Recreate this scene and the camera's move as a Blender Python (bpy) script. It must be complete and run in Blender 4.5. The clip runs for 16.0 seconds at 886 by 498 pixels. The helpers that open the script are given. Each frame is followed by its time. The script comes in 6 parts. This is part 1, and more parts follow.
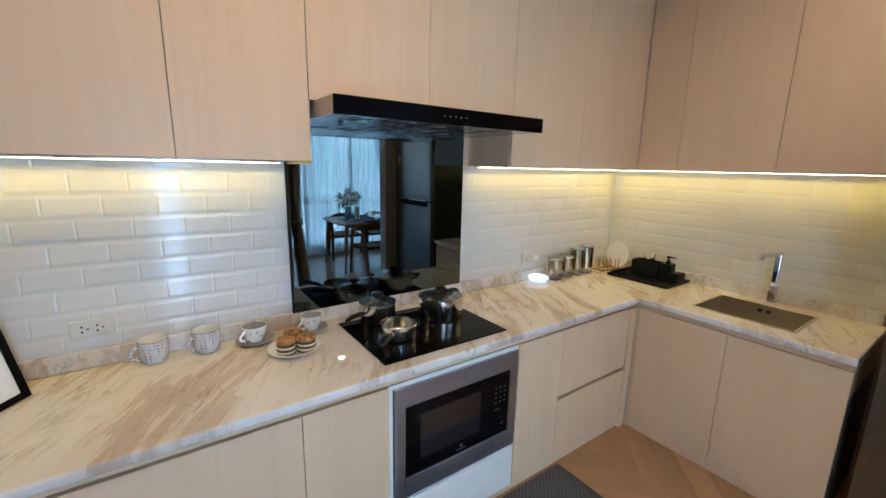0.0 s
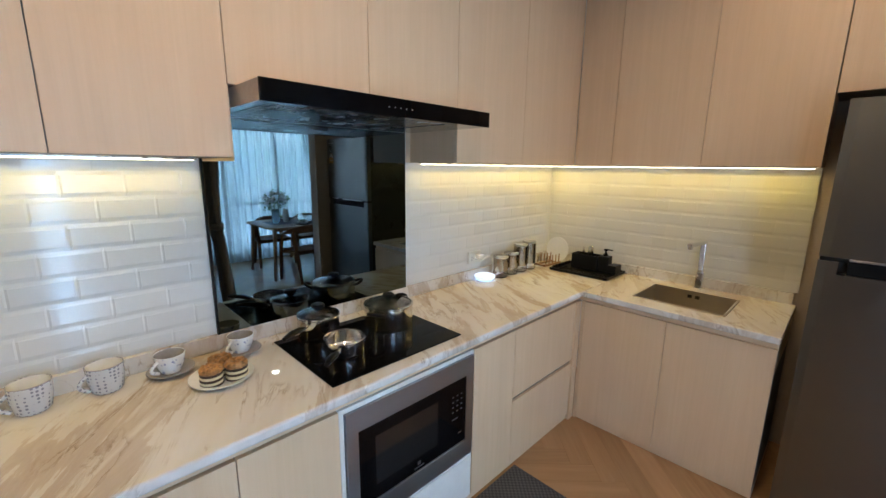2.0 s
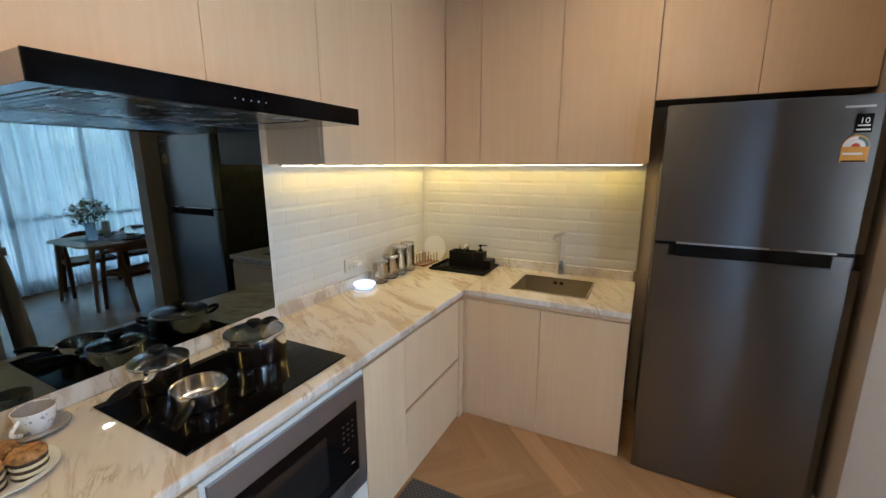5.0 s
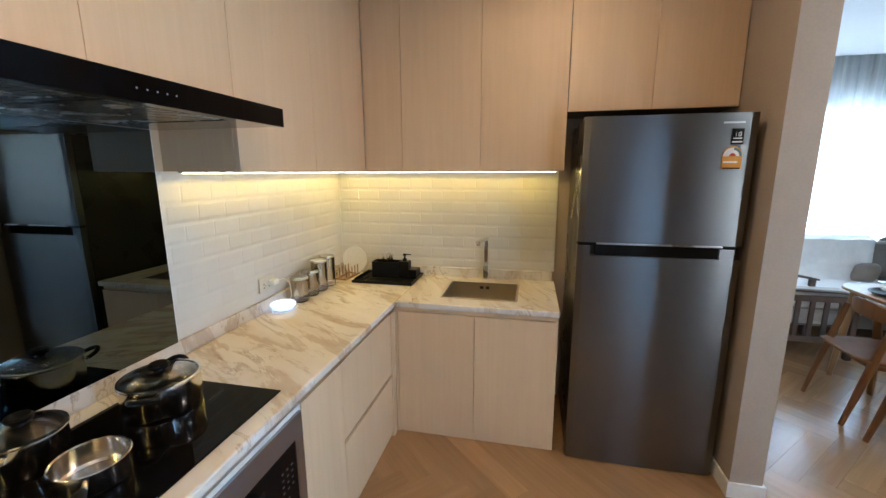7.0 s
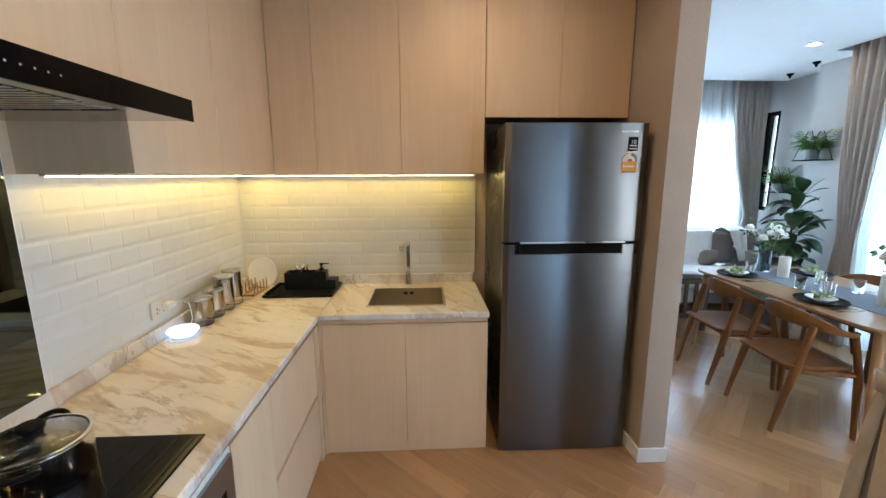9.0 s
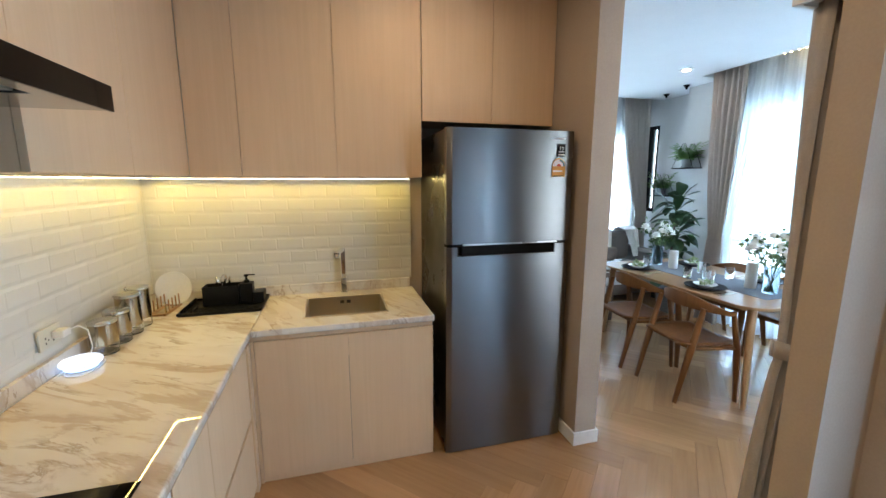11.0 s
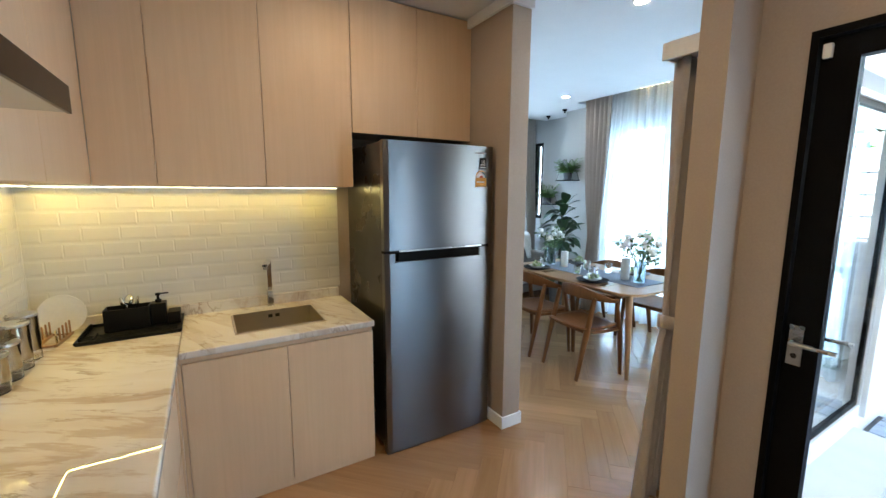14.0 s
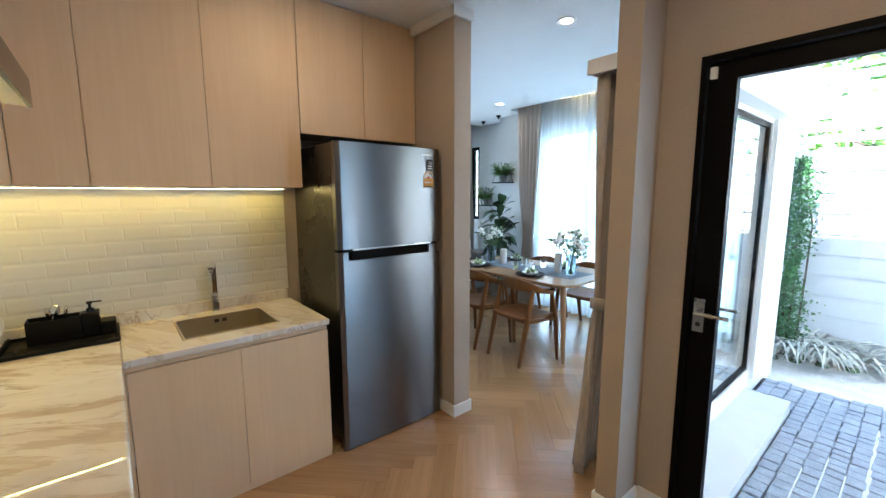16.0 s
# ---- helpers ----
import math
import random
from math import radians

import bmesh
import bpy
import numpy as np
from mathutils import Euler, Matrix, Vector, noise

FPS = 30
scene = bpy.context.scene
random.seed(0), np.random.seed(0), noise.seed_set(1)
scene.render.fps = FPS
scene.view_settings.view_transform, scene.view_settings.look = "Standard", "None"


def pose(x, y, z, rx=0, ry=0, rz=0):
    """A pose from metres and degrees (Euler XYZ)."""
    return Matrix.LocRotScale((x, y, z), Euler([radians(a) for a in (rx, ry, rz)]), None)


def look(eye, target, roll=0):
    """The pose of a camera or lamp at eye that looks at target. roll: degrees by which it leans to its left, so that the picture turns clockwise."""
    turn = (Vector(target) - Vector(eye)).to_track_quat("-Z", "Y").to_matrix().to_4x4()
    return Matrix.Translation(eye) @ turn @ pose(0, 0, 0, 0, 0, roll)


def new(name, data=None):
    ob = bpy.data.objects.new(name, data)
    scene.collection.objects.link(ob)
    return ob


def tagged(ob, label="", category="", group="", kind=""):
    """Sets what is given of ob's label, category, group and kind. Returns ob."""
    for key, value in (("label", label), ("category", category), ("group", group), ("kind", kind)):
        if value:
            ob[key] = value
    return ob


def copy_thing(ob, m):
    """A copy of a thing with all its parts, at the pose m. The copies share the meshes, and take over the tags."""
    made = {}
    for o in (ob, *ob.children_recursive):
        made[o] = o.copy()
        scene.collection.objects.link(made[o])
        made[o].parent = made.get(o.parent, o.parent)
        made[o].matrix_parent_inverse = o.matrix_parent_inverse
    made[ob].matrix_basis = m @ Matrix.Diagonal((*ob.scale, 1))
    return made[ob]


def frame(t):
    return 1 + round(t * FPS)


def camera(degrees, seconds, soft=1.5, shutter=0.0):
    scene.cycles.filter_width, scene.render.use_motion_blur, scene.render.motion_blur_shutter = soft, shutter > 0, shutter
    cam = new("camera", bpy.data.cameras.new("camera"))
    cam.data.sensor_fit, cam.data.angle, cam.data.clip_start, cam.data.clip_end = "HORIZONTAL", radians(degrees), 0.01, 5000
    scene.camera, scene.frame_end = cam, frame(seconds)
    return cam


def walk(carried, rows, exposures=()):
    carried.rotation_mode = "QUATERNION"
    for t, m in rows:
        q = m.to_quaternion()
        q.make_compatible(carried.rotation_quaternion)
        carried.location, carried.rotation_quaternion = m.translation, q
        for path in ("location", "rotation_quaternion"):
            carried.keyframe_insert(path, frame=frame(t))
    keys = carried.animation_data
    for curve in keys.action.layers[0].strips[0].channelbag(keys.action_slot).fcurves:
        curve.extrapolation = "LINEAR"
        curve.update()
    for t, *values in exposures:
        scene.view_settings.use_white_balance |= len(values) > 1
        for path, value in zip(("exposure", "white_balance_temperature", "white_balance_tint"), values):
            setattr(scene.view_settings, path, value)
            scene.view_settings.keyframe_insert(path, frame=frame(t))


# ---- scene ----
cam = camera(95.7, 16.0)
PATH = [
    (0, (-2.255, -1.181, 1.582), (-1.125, 0.42, 1.182), 1.2),
    (0.5, (-2.253, -1.146, 1.573), (-1.064, 0.413, 1.178), 1.0),
    (1, (-2.245, -1.113, 1.571), (-0.994, 0.395, 1.173), 0.8),
    (1.5, (-2.23, -1.077, 1.573), (-0.918, 0.378, 1.172), 0.8),
    (2, (-2.225, -1.045, 1.572), (-0.845, 0.346, 1.171), 0.7),
    (2.5, (-2.212, -1.016, 1.575), (-0.764, 0.304, 1.173), 0.7),
    (3, (-2.194, -0.996, 1.571), (-0.679, 0.246, 1.169), 0.6),
    (3.5, (-2.173, -0.987, 1.575), (-0.596, 0.175, 1.171), 0.4),
    (4, (-2.157, -0.98, 1.58), (-0.519, 0.094, 1.175), 0.1),
    (6.5, (-2.121, -0.802, 1.592), (-0.238, -0.255, 1.199), -0.1),
    (7, (-2.115, -0.748, 1.587), (-0.196, -0.329, 1.209), -0.2),
    (7.5, (-2.107, -0.703, 1.591), (-0.165, -0.411, 1.215), -0.2),
    (8, (-2.094, -0.654, 1.588), (-0.135, -0.493, 1.218), -0.2),
    (8.5, (-2.091, -0.611, 1.587), (-0.124, -0.578, 1.224), -0.2),
    (9, (-2.077, -0.573, 1.584), (-0.112, -0.665, 1.223), -0.2),
    (11.5, (-2.033, -0.373, 1.572), (-0.156, -0.98, 1.245), 0.1),
    (12, (-2.036, -0.329, 1.573), (-0.186, -1.017, 1.254), 0.2),
    (12.5, (-2.039, -0.276, 1.579), (-0.221, -1.049, 1.271), 0.3),
    (13, (-2.045, -0.229, 1.577), (-0.26, -1.081, 1.28), 0.2),
    (13.5, (-2.053, -0.188, 1.577), (-0.307, -1.12, 1.285), 0.2),
    (14, (-2.063, -0.147, 1.57), (-0.36, -1.156, 1.284), 0.2),
    (14.5, (-2.069, -0.113, 1.567), (-0.41, -1.193, 1.282), 0.1),
    (15, (-2.082, -0.084, 1.564), (-0.468, -1.23, 1.279), 0.1),
    (15.5, (-2.096, -0.049, 1.552), (-0.528, -1.259, 1.276), -0.0),
    (16, (-2.111, -0.011, 1.545), (-0.587, -1.278, 1.278), -0.2),
]

EXPOSURES = [(0.0, 3.06, 6080, 14), (4.0, 3.08, 6300, 14), (8.0, 3.22, 6480, 14), (12.0, 3.24, 6420, 12), (16.0, 3.14, 6300, 11)]
walk(cam, [(t, look(eye, target, roll)) for t, eye, target, roll in PATH], EXPOSURES)

# ---- world, sun, large lights ----
SUN_ELEVATION, SUN_AZIMUTH = 54.0, 92.0     # degrees above the ground; the way to the sun, from +x towards +y
world = bpy.data.worlds.new("sky")
scene.world = world
world.use_nodes = True
wn = world.node_tree
sky = wn.nodes.new("ShaderNodeTexSky")
sky.sky_type, sky.sun_disc = "NISHITA", False
sky.sun_elevation, sky.sun_rotation = radians(SUN_ELEVATION), radians(90 - SUN_AZIMUTH)
wn.nodes["Background"].inputs["Strength"].default_value = 0.15
wn.links.new(sky.outputs["Color"], wn.nodes["Background"].inputs["Color"])


def lamp(name, kind, energy, color, m, **settings):
    data = bpy.data.lights.new(name, kind)
    data.energy, data.color = energy, color
    if "angle" in settings:
        data.angle = settings["angle"]
    if "size" in settings:
        data.shape, data.size, data.size_y = "RECTANGLE", settings["size"][0], settings["size"][1]
    if "disk" in settings:
        data.shape, data.size = "DISK", settings["disk"]
    ob = new(name, data)
    ob.matrix_world = m
    return ob


sun_way = Vector((math.cos(radians(SUN_ELEVATION)) * math.cos(radians(SUN_AZIMUTH)),
                  math.cos(radians(SUN_ELEVATION)) * math.sin(radians(SUN_AZIMUTH)), math.sin(radians(SUN_ELEVATION))))
lamp("sun", "SUN", 5.0, (0.94, 0.97, 1.0), look(sun_way * 20, (0, 0, 0)), angle=radians(0.5))

WARM = (1.0, 0.735, 0.185)
LED = 0.218            # watts a metre
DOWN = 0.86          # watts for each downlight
# under-cabinet strips
for name, x, y, length, turn in (("led_lamp_hob_left", -2.62, 0.565, 1.60, 0), ("led_lamp_hob_right", -0.116, 0.565, 1.373, 0), ("led_lamp_sink", 0.568, -0.170, 1.463, 90)):
    lamp(name, "AREA", LED * length, WARM, pose(x, y, 1.580, 12 if turn else -12, 0, turn), size=(length, 0.003))
# sky light in the far half of the door opening
lamp("daylight_door", "AREA", 2.6, (0.36, 0.655, 1.0), look((-2.235, -2.035, 1.03), (-2.235, 0, 1.03)), size=(0.23, 1.88))
# sky light low in the two large windows
lamp("daylight_dining_window", "AREA", 13.5, (0.44, 0.69, 1.0), look((0.24, -4.745, 1.22), (0.22, 0, 1.22)), size=(2.4, 2.15))
lamp("daylight_living_window", "AREA", 10.0, (0.44, 0.69, 1.0), look((3.262, -3.54, 1.28), (0, -3.54, 1.28)), size=(2.3, 1.85))
# downlights: first two over dining; last three added unseen to brighten the kitchen
DOWNLIGHTS_AND_FILL = [(-0.444, -2.479), (1.52, -3.98), (-2.75, -1.0), (-1.85, -0.55), (-0.32, -0.88)]
for (x, y), share in zip(DOWNLIGHTS_AND_FILL, (0.62, 0.33, 0.88, 0.84, 0.44)):
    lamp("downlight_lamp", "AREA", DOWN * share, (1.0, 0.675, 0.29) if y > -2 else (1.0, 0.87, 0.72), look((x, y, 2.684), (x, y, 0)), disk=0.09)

# ---- materials ----


def material(name, color=(0.8, 0.8, 0.8), rough=0.5, metal=0.0, spec=0.5):
    mat = bpy.data.materials.new(name)
    mat.use_nodes = True
    b = mat.node_tree.nodes["Principled BSDF"]
    b.inputs["Base Color"].default_value = (*color, 1)
    b.inputs["Roughness"].default_value = rough
    b.inputs["Metallic"].default_value = metal
    b.inputs["Specular IOR Level"].default_value = spec
    return mat


def node(mat, kind, **values):
    n = mat.node_tree.nodes.new(kind)
    for key, value in values.items():
        n.inputs[key.replace("_", " ")].default_value = value
    return n


def link(mat, a, out, b, into):
    mat.node_tree.links.new(a.outputs[out], b.inputs[into])


def place(mat, scale=(1, 1, 1), turn=(0, 0, 0), own=False):
    """Coordinates in metres: the world's place, or the object's own."""
    if own:
        src, out = mat.node_tree.nodes.new("ShaderNodeTexCoord"), "Object"
    else:
        src, out = mat.node_tree.nodes.new("ShaderNodeNewGeometry"), "Position"
    m = mat.node_tree.nodes.new("ShaderNodeMapping")
    m.inputs["Scale"].default_value = scale
    m.inputs["Rotation"].default_value = [radians(a) for a in turn]
    link(mat, src, out, m, "Vector")
    return m


def noise_at(mat, at, scale, detail=4.0, rough=0.55, distortion=0.0):
    n = node(mat, "ShaderNodeTexNoise", Scale=scale, Detail=detail, Roughness=rough, Distortion=distortion)
    link(mat, at, "Vector", n, "Vector")
    return n


def ramp(mat, src, out, stops):
    r = mat.node_tree.nodes.new("ShaderNodeValToRGB")
    e = r.color_ramp.elements
    while len(e) < len(stops):
        e.new(0.5)
    for i, (p, c) in enumerate(stops):
        e[i].position = p
        e[i].color = (*c, 1) if len(c) == 3 else c
    link(mat, src, out, r, "Fac")
    return r


def mix(mat, kind, fac, a, b):
    """Colour mix; fac, a, b: a (node, output) or a value."""
    n = mat.node_tree.nodes.new("ShaderNodeMix")
    n.data_type, n.blend_type = "RGBA", kind
    for value, i in ((fac, 0), (a, 6), (b, 7)):
        if isinstance(value, tuple) and isinstance(value[0], bpy.types.Node):
            mat.node_tree.links.new(value[0].outputs[value[1]], n.inputs[i])
        elif i == 0:
            n.inputs[0].default_value = value
        else:
            n.inputs[i].default_value = (*value, 1)
    return n


def bump(mat, src, out, strength, distance=0.002):
    b = node(mat, "ShaderNodeBump", Strength=strength, Distance=distance)
    link(mat, src, out, b, "Height")
    link(mat, b, "Normal", mat.node_tree.nodes["Principled BSDF"], "Normal")


def paint(mat, n, out="Color"):
    link(mat, n, out, mat.node_tree.nodes["Principled BSDF"], "Base Color")


def varied(name, color, rough=0.5, metal=0.0, scale=30.0, amount=0.12, relief=0.0, spec=0.5, stretch=(1, 1, 1)):
    """A plain surface with fine grain, broader blotches and a little relief."""
    mat = material(name, color, rough, metal, spec)
    at = place(mat, stretch)
    fine = noise_at(mat, at, scale, 5)
    broad = noise_at(mat, at, scale * 0.08, 3)
    low, high = tuple(c * (1 - amount) for c in color), tuple(min(1, c * (1 + amount)) for c in color)
    r1 = ramp(mat, fine, "Fac", [(0.3, low), (0.7, high)])
    r2 = ramp(mat, broad, "Fac", [(0.3, (1 - amount,) * 3), (0.7, (1.0,) * 3)])
    m = mix(mat, "MULTIPLY", 1.0, (r1, "Color"), (r2, "Color"))
    paint(mat, m, 2)
    rr = ramp(mat, broad, "Fac", [(0.3, (max(0, rough - 0.06),) * 3), (0.7, (min(1, rough + 0.06),) * 3)])
    link(mat, rr, "Color", mat.node_tree.nodes["Principled BSDF"], "Roughness")
    if relief:
        bump(mat, fine, "Fac", relief)
    return mat


def wood(name, light, dark, rough=0.45, grain=(60, 60, 2.2), relief=0.08, own=False, by_piece=0.0):
    mat = material(name, light, rough)
    at = place(mat, grain, own=own)
    if by_piece:
        info = mat.node_tree.nodes.new("ShaderNodeObjectInfo")
        shift = node(mat, "ShaderNodeVectorMath")
        shift.operation = "ADD"
        scale = node(mat, "ShaderNodeMath")
        scale.operation = "MULTIPLY"
        scale.inputs[1].default_value = 37.0
        link(mat, info, "Random", scale, 0)
        link(mat, at, "Vector", shift, 0)
        link(mat, scale, "Value", shift, 1)
        fine = node(mat, "ShaderNodeTexNoise", Scale=1.0, Detail=6.0, Roughness=0.6, Distortion=0.4)
        link(mat, shift, "Vector", fine, "Vector")
        broad = node(mat, "ShaderNodeTexNoise", Scale=0.22, Detail=3.0, Distortion=1.2)
        link(mat, shift, "Vector", broad, "Vector")
    else:
        fine = noise_at(mat, at, 1.0, 6, 0.6, 0.4)
        broad = noise_at(mat, at, 0.16, 3, 0.5, 1.0)
    r1 = ramp(mat, fine, "Fac", [(0.30, dark), (0.62, light)])
    mid = tuple(a * 0.5 + b * 0.5 for a, b in zip(light, dark))
    r2 = ramp(mat, broad, "Fac", [(0.35, mid), (0.6, light)])
    m = mix(mat, "MIX", 0.5, (r1, "Color"), (r2, "Color"))
    last, out = m, 2
    if by_piece:
        tone = ramp(mat, info, "Random", [(0.0, (1 - by_piece,) * 3), (1.0, (1 + by_piece * 0.4,) * 3)])
        last = mix(mat, "MULTIPLY", 1.0, (m, 2), (tone, "Color"))
    paint(mat, last, out)
    bump(mat, fine, "Fac", relief, 0.001)
    return mat


def glass_like(name, color, rough=0.0, ior=1.45):
    mat = material(name, color, rough)
    b = mat.node_tree.nodes["Principled BSDF"]
    b.inputs["Transmission Weight"].default_value = 1.0
    b.inputs["IOR"].default_value = ior
    return mat


def glow(name, color, strength):
    mat = material(name, color, 0.4)
    b = mat.node_tree.nodes["Principled BSDF"]
    b.inputs["Emission Color"].default_value = (*color, 1)
    b.inputs["Emission Strength"].default_value = strength
    return mat


def laminate(name, light, dark):
    """Pale oak print: fine vertical streaks, wider bands and slow cloudy shifts of tone."""
    mat = material(name, light, 0.47, 0.0, 0.42)
    at = place(mat)
    kinds = []
    for scale, detail, rough, bend, low, high in (((170, 170, 3.2), 5, 0.6, 0.2, 0.25, 0.75), ((26, 26, 1.1), 4, 0.55, 1.1, 0.32, 0.66), ((3.2, 3.2, 0.8), 3, 0.5, 0.6, 0.30, 0.70)):
        stretch = mat.node_tree.nodes.new("ShaderNodeMapping")
        stretch.inputs["Scale"].default_value = scale
        link(mat, at, "Vector", stretch, "Vector")
        n = noise_at(mat, stretch, 1.0, detail, rough, bend)
        kinds.append((ramp(mat, n, "Fac", [(low, dark), (high, light)]), n))
    m1 = mix(mat, "MIX", 0.55, (kinds[0][0], "Color"), (kinds[1][0], "Color"))
    m2 = mix(mat, "MIX", 0.40, (m1, 2), (kinds[2][0], "Color"))
    paint(mat, m2, 2)
    bump(mat, kinds[0][1], "Fac", 0.04, 0.001)
    return mat


M_LAMINATE = laminate("oak_laminate", (0.73, 0.525, 0.338), (0.63, 0.435, 0.265))
# Carcass colour is darkened so that the gaps between doors read as shaded.
M_DARKENED_CARCASS = varied("cabinet_carcass", (0.20, 0.155, 0.115), 0.5)
M_WHITE_LAMINATE = varied("white_laminate", (0.74, 0.70, 0.64), 0.4, amount=0.03)
M_GAP = material("shadow_gap", (0.03, 0.025, 0.02), 0.7)
# Brown of the unseen closing wall, set to keep fridge reflections dark.
M_UNSEEN_WALL = varied("brown_wall_paint", (0.24, 0.19, 0.145), 0.75, scale=120, amount=0.05, relief=0.12)
M_TAUPE = varied("taupe_wall_paint", (0.42, 0.345, 0.280), 0.75, scale=120, amount=0.04, relief=0.12)
M_GREY_WALL = varied("grey_wall_paint", (0.48, 0.475, 0.46), 0.75, scale=120, amount=0.04, relief=0.12)
M_WHITE_PAINT = varied("white_paint", (0.80, 0.80, 0.79), 0.6, scale=90, amount=0.03, relief=0.05)
M_CEILING = varied("ceiling_paint", (0.74, 0.74, 0.74), 0.8, scale=90, amount=0.03, relief=0.05)
M_GROUT = varied("grout", (0.64, 0.625, 0.585), 0.8, scale=200, amount=0.06)
M_BLACK_FRAME = varied("black_aluminium", (0.003, 0.003, 0.0035), 0.45, scale=150, amount=0.15, spec=0.08)
M_BLACK_PLASTIC = varied("black_plastic", (0.005, 0.005, 0.0055), 0.45, scale=150, amount=0.2, spec=0.10)
M_BLACK_MATT = varied("matt_black_resin", (0.006, 0.006, 0.006), 0.42, scale=200, amount=0.2, relief=0.1, spec=0.2)
M_TAP = varied("dark_chrome", (0.74, 0.75, 0.78), 0.06, 1.0, 80, 0.04)
M_CHROME = varied("chrome", (0.80, 0.80, 0.82), 0.10, 1.0, 80, 0.04)
M_NICKEL = varied("satin_nickel", (0.52, 0.51, 0.49), 0.28, 1.0, 90, 0.06)
M_LOCK = varied("dull_nickel", (0.34, 0.33, 0.32), 0.30, 1.0, 90, 0.06)
M_STEEL = varied("polished_steel", (0.72, 0.70, 0.675), 0.14, 1.0, 60, 0.05)
M_GOLD = varied("champagne_metal", (0.50, 0.41, 0.28), 0.18, 1.0, 60, 0.06)
M_SMOKED = varied("smoked_steel", (0.40, 0.335, 0.24), 0.20, 1.0, 60, 0.06)
M_PORCELAIN = varied("white_porcelain", (0.80, 0.79, 0.76), 0.15, scale=60, amount=0.03)
M_GREY_GLAZE = varied("grey_glaze", (0.36, 0.34, 0.34), 0.22, scale=60, amount=0.08)
M_GLASS = glass_like("clear_glass", (1, 1, 1))
M_PANE = glass_like("window_glass", (0.90, 0.975, 0.985))
M_WATER_GLASS = glass_like("blue_glass", (0.56, 0.65, 0.70))
M_LED = glow("led_diffuser", (1.0, 0.88, 0.58), 1.5)
M_BULB = glow("downlight_diffuser", (1.0, 0.93, 0.82), 13.0)
M_COVE = glow("cove_led", (1.0, 0.78, 0.40), 6.5)
M_CURTAIN = varied("taupe_curtain_cloth", (0.47, 0.42, 0.38), 0.85, scale=400, amount=0.10, relief=0.15)
M_GREY_CURTAIN = varied("grey_curtain_cloth", (0.42, 0.39, 0.36), 0.85, scale=400, amount=0.10, relief=0.15)
M_OAK = wood("light_oak", (0.37, 0.21, 0.10), (0.27, 0.145, 0.066), 0.30, (30, 30, 3), 0.06, own=True)
M_WALNUT = wood("brown_oiled_wood", (0.205, 0.080, 0.022), (0.115, 0.043, 0.012), 0.50, (28, 28, 3), 0.06, own=True)
for oiled in (M_OAK, M_WALNUT):
    oiled.node_tree.nodes["Principled BSDF"].inputs["Specular IOR Level"].default_value = 0.2
M_DARK_WOOD = wood("dark_stained_wood", (0.12, 0.07, 0.045), (0.07, 0.04, 0.025), 0.4, (28, 28, 3), 0.06, own=True)
M_SOFA_DARK = varied("taupe_sofa_cloth", (0.20, 0.175, 0.155), 0.9, scale=300, amount=0.12, relief=0.2)
M_SOFA = varied("pale_sofa_cloth", (0.58, 0.54, 0.49), 0.9, scale=300, amount=0.10, relief=0.2)
M_THROW = varied("cream_throw_cloth", (0.80, 0.79, 0.77), 0.95, scale=180, amount=0.10, relief=0.4)
M_CUSHION = varied("taupe_cushion_cloth", (0.24, 0.20, 0.17), 0.9, scale=300, amount=0.12, relief=0.2)
M_RUNNER = varied("grey_blue_linen", (0.20, 0.22, 0.26), 0.9, scale=500, amount=0.15, relief=0.3)
M_BLACK_PLATE = varied("black_stoneware", (0.010, 0.010, 0.012), 0.35, scale=120, amount=0.2, spec=0.10)
M_CANDLE = varied("white_wax", (0.80, 0.78, 0.73), 0.55, scale=40, amount=0.03)
M_LEAF = varied("dark_green_leaf", (0.035, 0.085, 0.03), 0.38, scale=25, amount=0.3)
M_FERN = varied("fern_green", (0.13, 0.31, 0.045), 0.5, scale=40, amount=0.35)
M_BOUQUET = varied("bouquet_leaf", (0.12, 0.21, 0.075), 0.5, scale=40, amount=0.35)
M_CLIMBER = varied("climber_leaf", (0.09, 0.24, 0.085), 0.35, scale=40, amount=0.45)
M_SALAD = varied("pale_green_petals", (0.42, 0.52, 0.26), 0.6, scale=60, amount=0.25)
M_PETAL = varied("white_petals", (0.88, 0.87, 0.83), 0.7, scale=60, amount=0.06)
M_STEM = varied("green_stems", (0.07, 0.14, 0.05), 0.5, scale=60, amount=0.3)
M_ZINC = varied("grey_zinc_pot", (0.22, 0.23, 0.24), 0.5, 0.4, 60, 0.15)
M_SOIL = varied("potting_soil", (0.05, 0.035, 0.025), 0.9, scale=150, amount=0.3, relief=0.6)
M_CONCRETE = varied("pale_concrete", (0.60, 0.61, 0.62), 0.8, scale=80, amount=0.08, relief=0.2)
M_RENDER = varied("white_render", (0.78, 0.78, 0.77), 0.85, scale=100, amount=0.05, relief=0.2)
M_SIDING = varied("white_siding_paint", (0.62, 0.65, 0.68), 0.65, scale=60, amount=0.05, relief=0.08)
M_COBBLE = varied("grey_granite", (0.32, 0.37, 0.44), 0.75, scale=120, amount=0.25, relief=0.4)
M_SAND = varied("dark_sand_joint", (0.07, 0.075, 0.085), 0.95, scale=200, amount=0.15, relief=0.3)
M_PALE_SAND = varied("pale_sand", (0.66, 0.65, 0.63), 0.9, scale=200, amount=0.15, relief=0.3)
M_GROUND = varied("pale_gravel", (0.76, 0.74, 0.70), 0.9, scale=90, amount=0.25, relief=0.6)
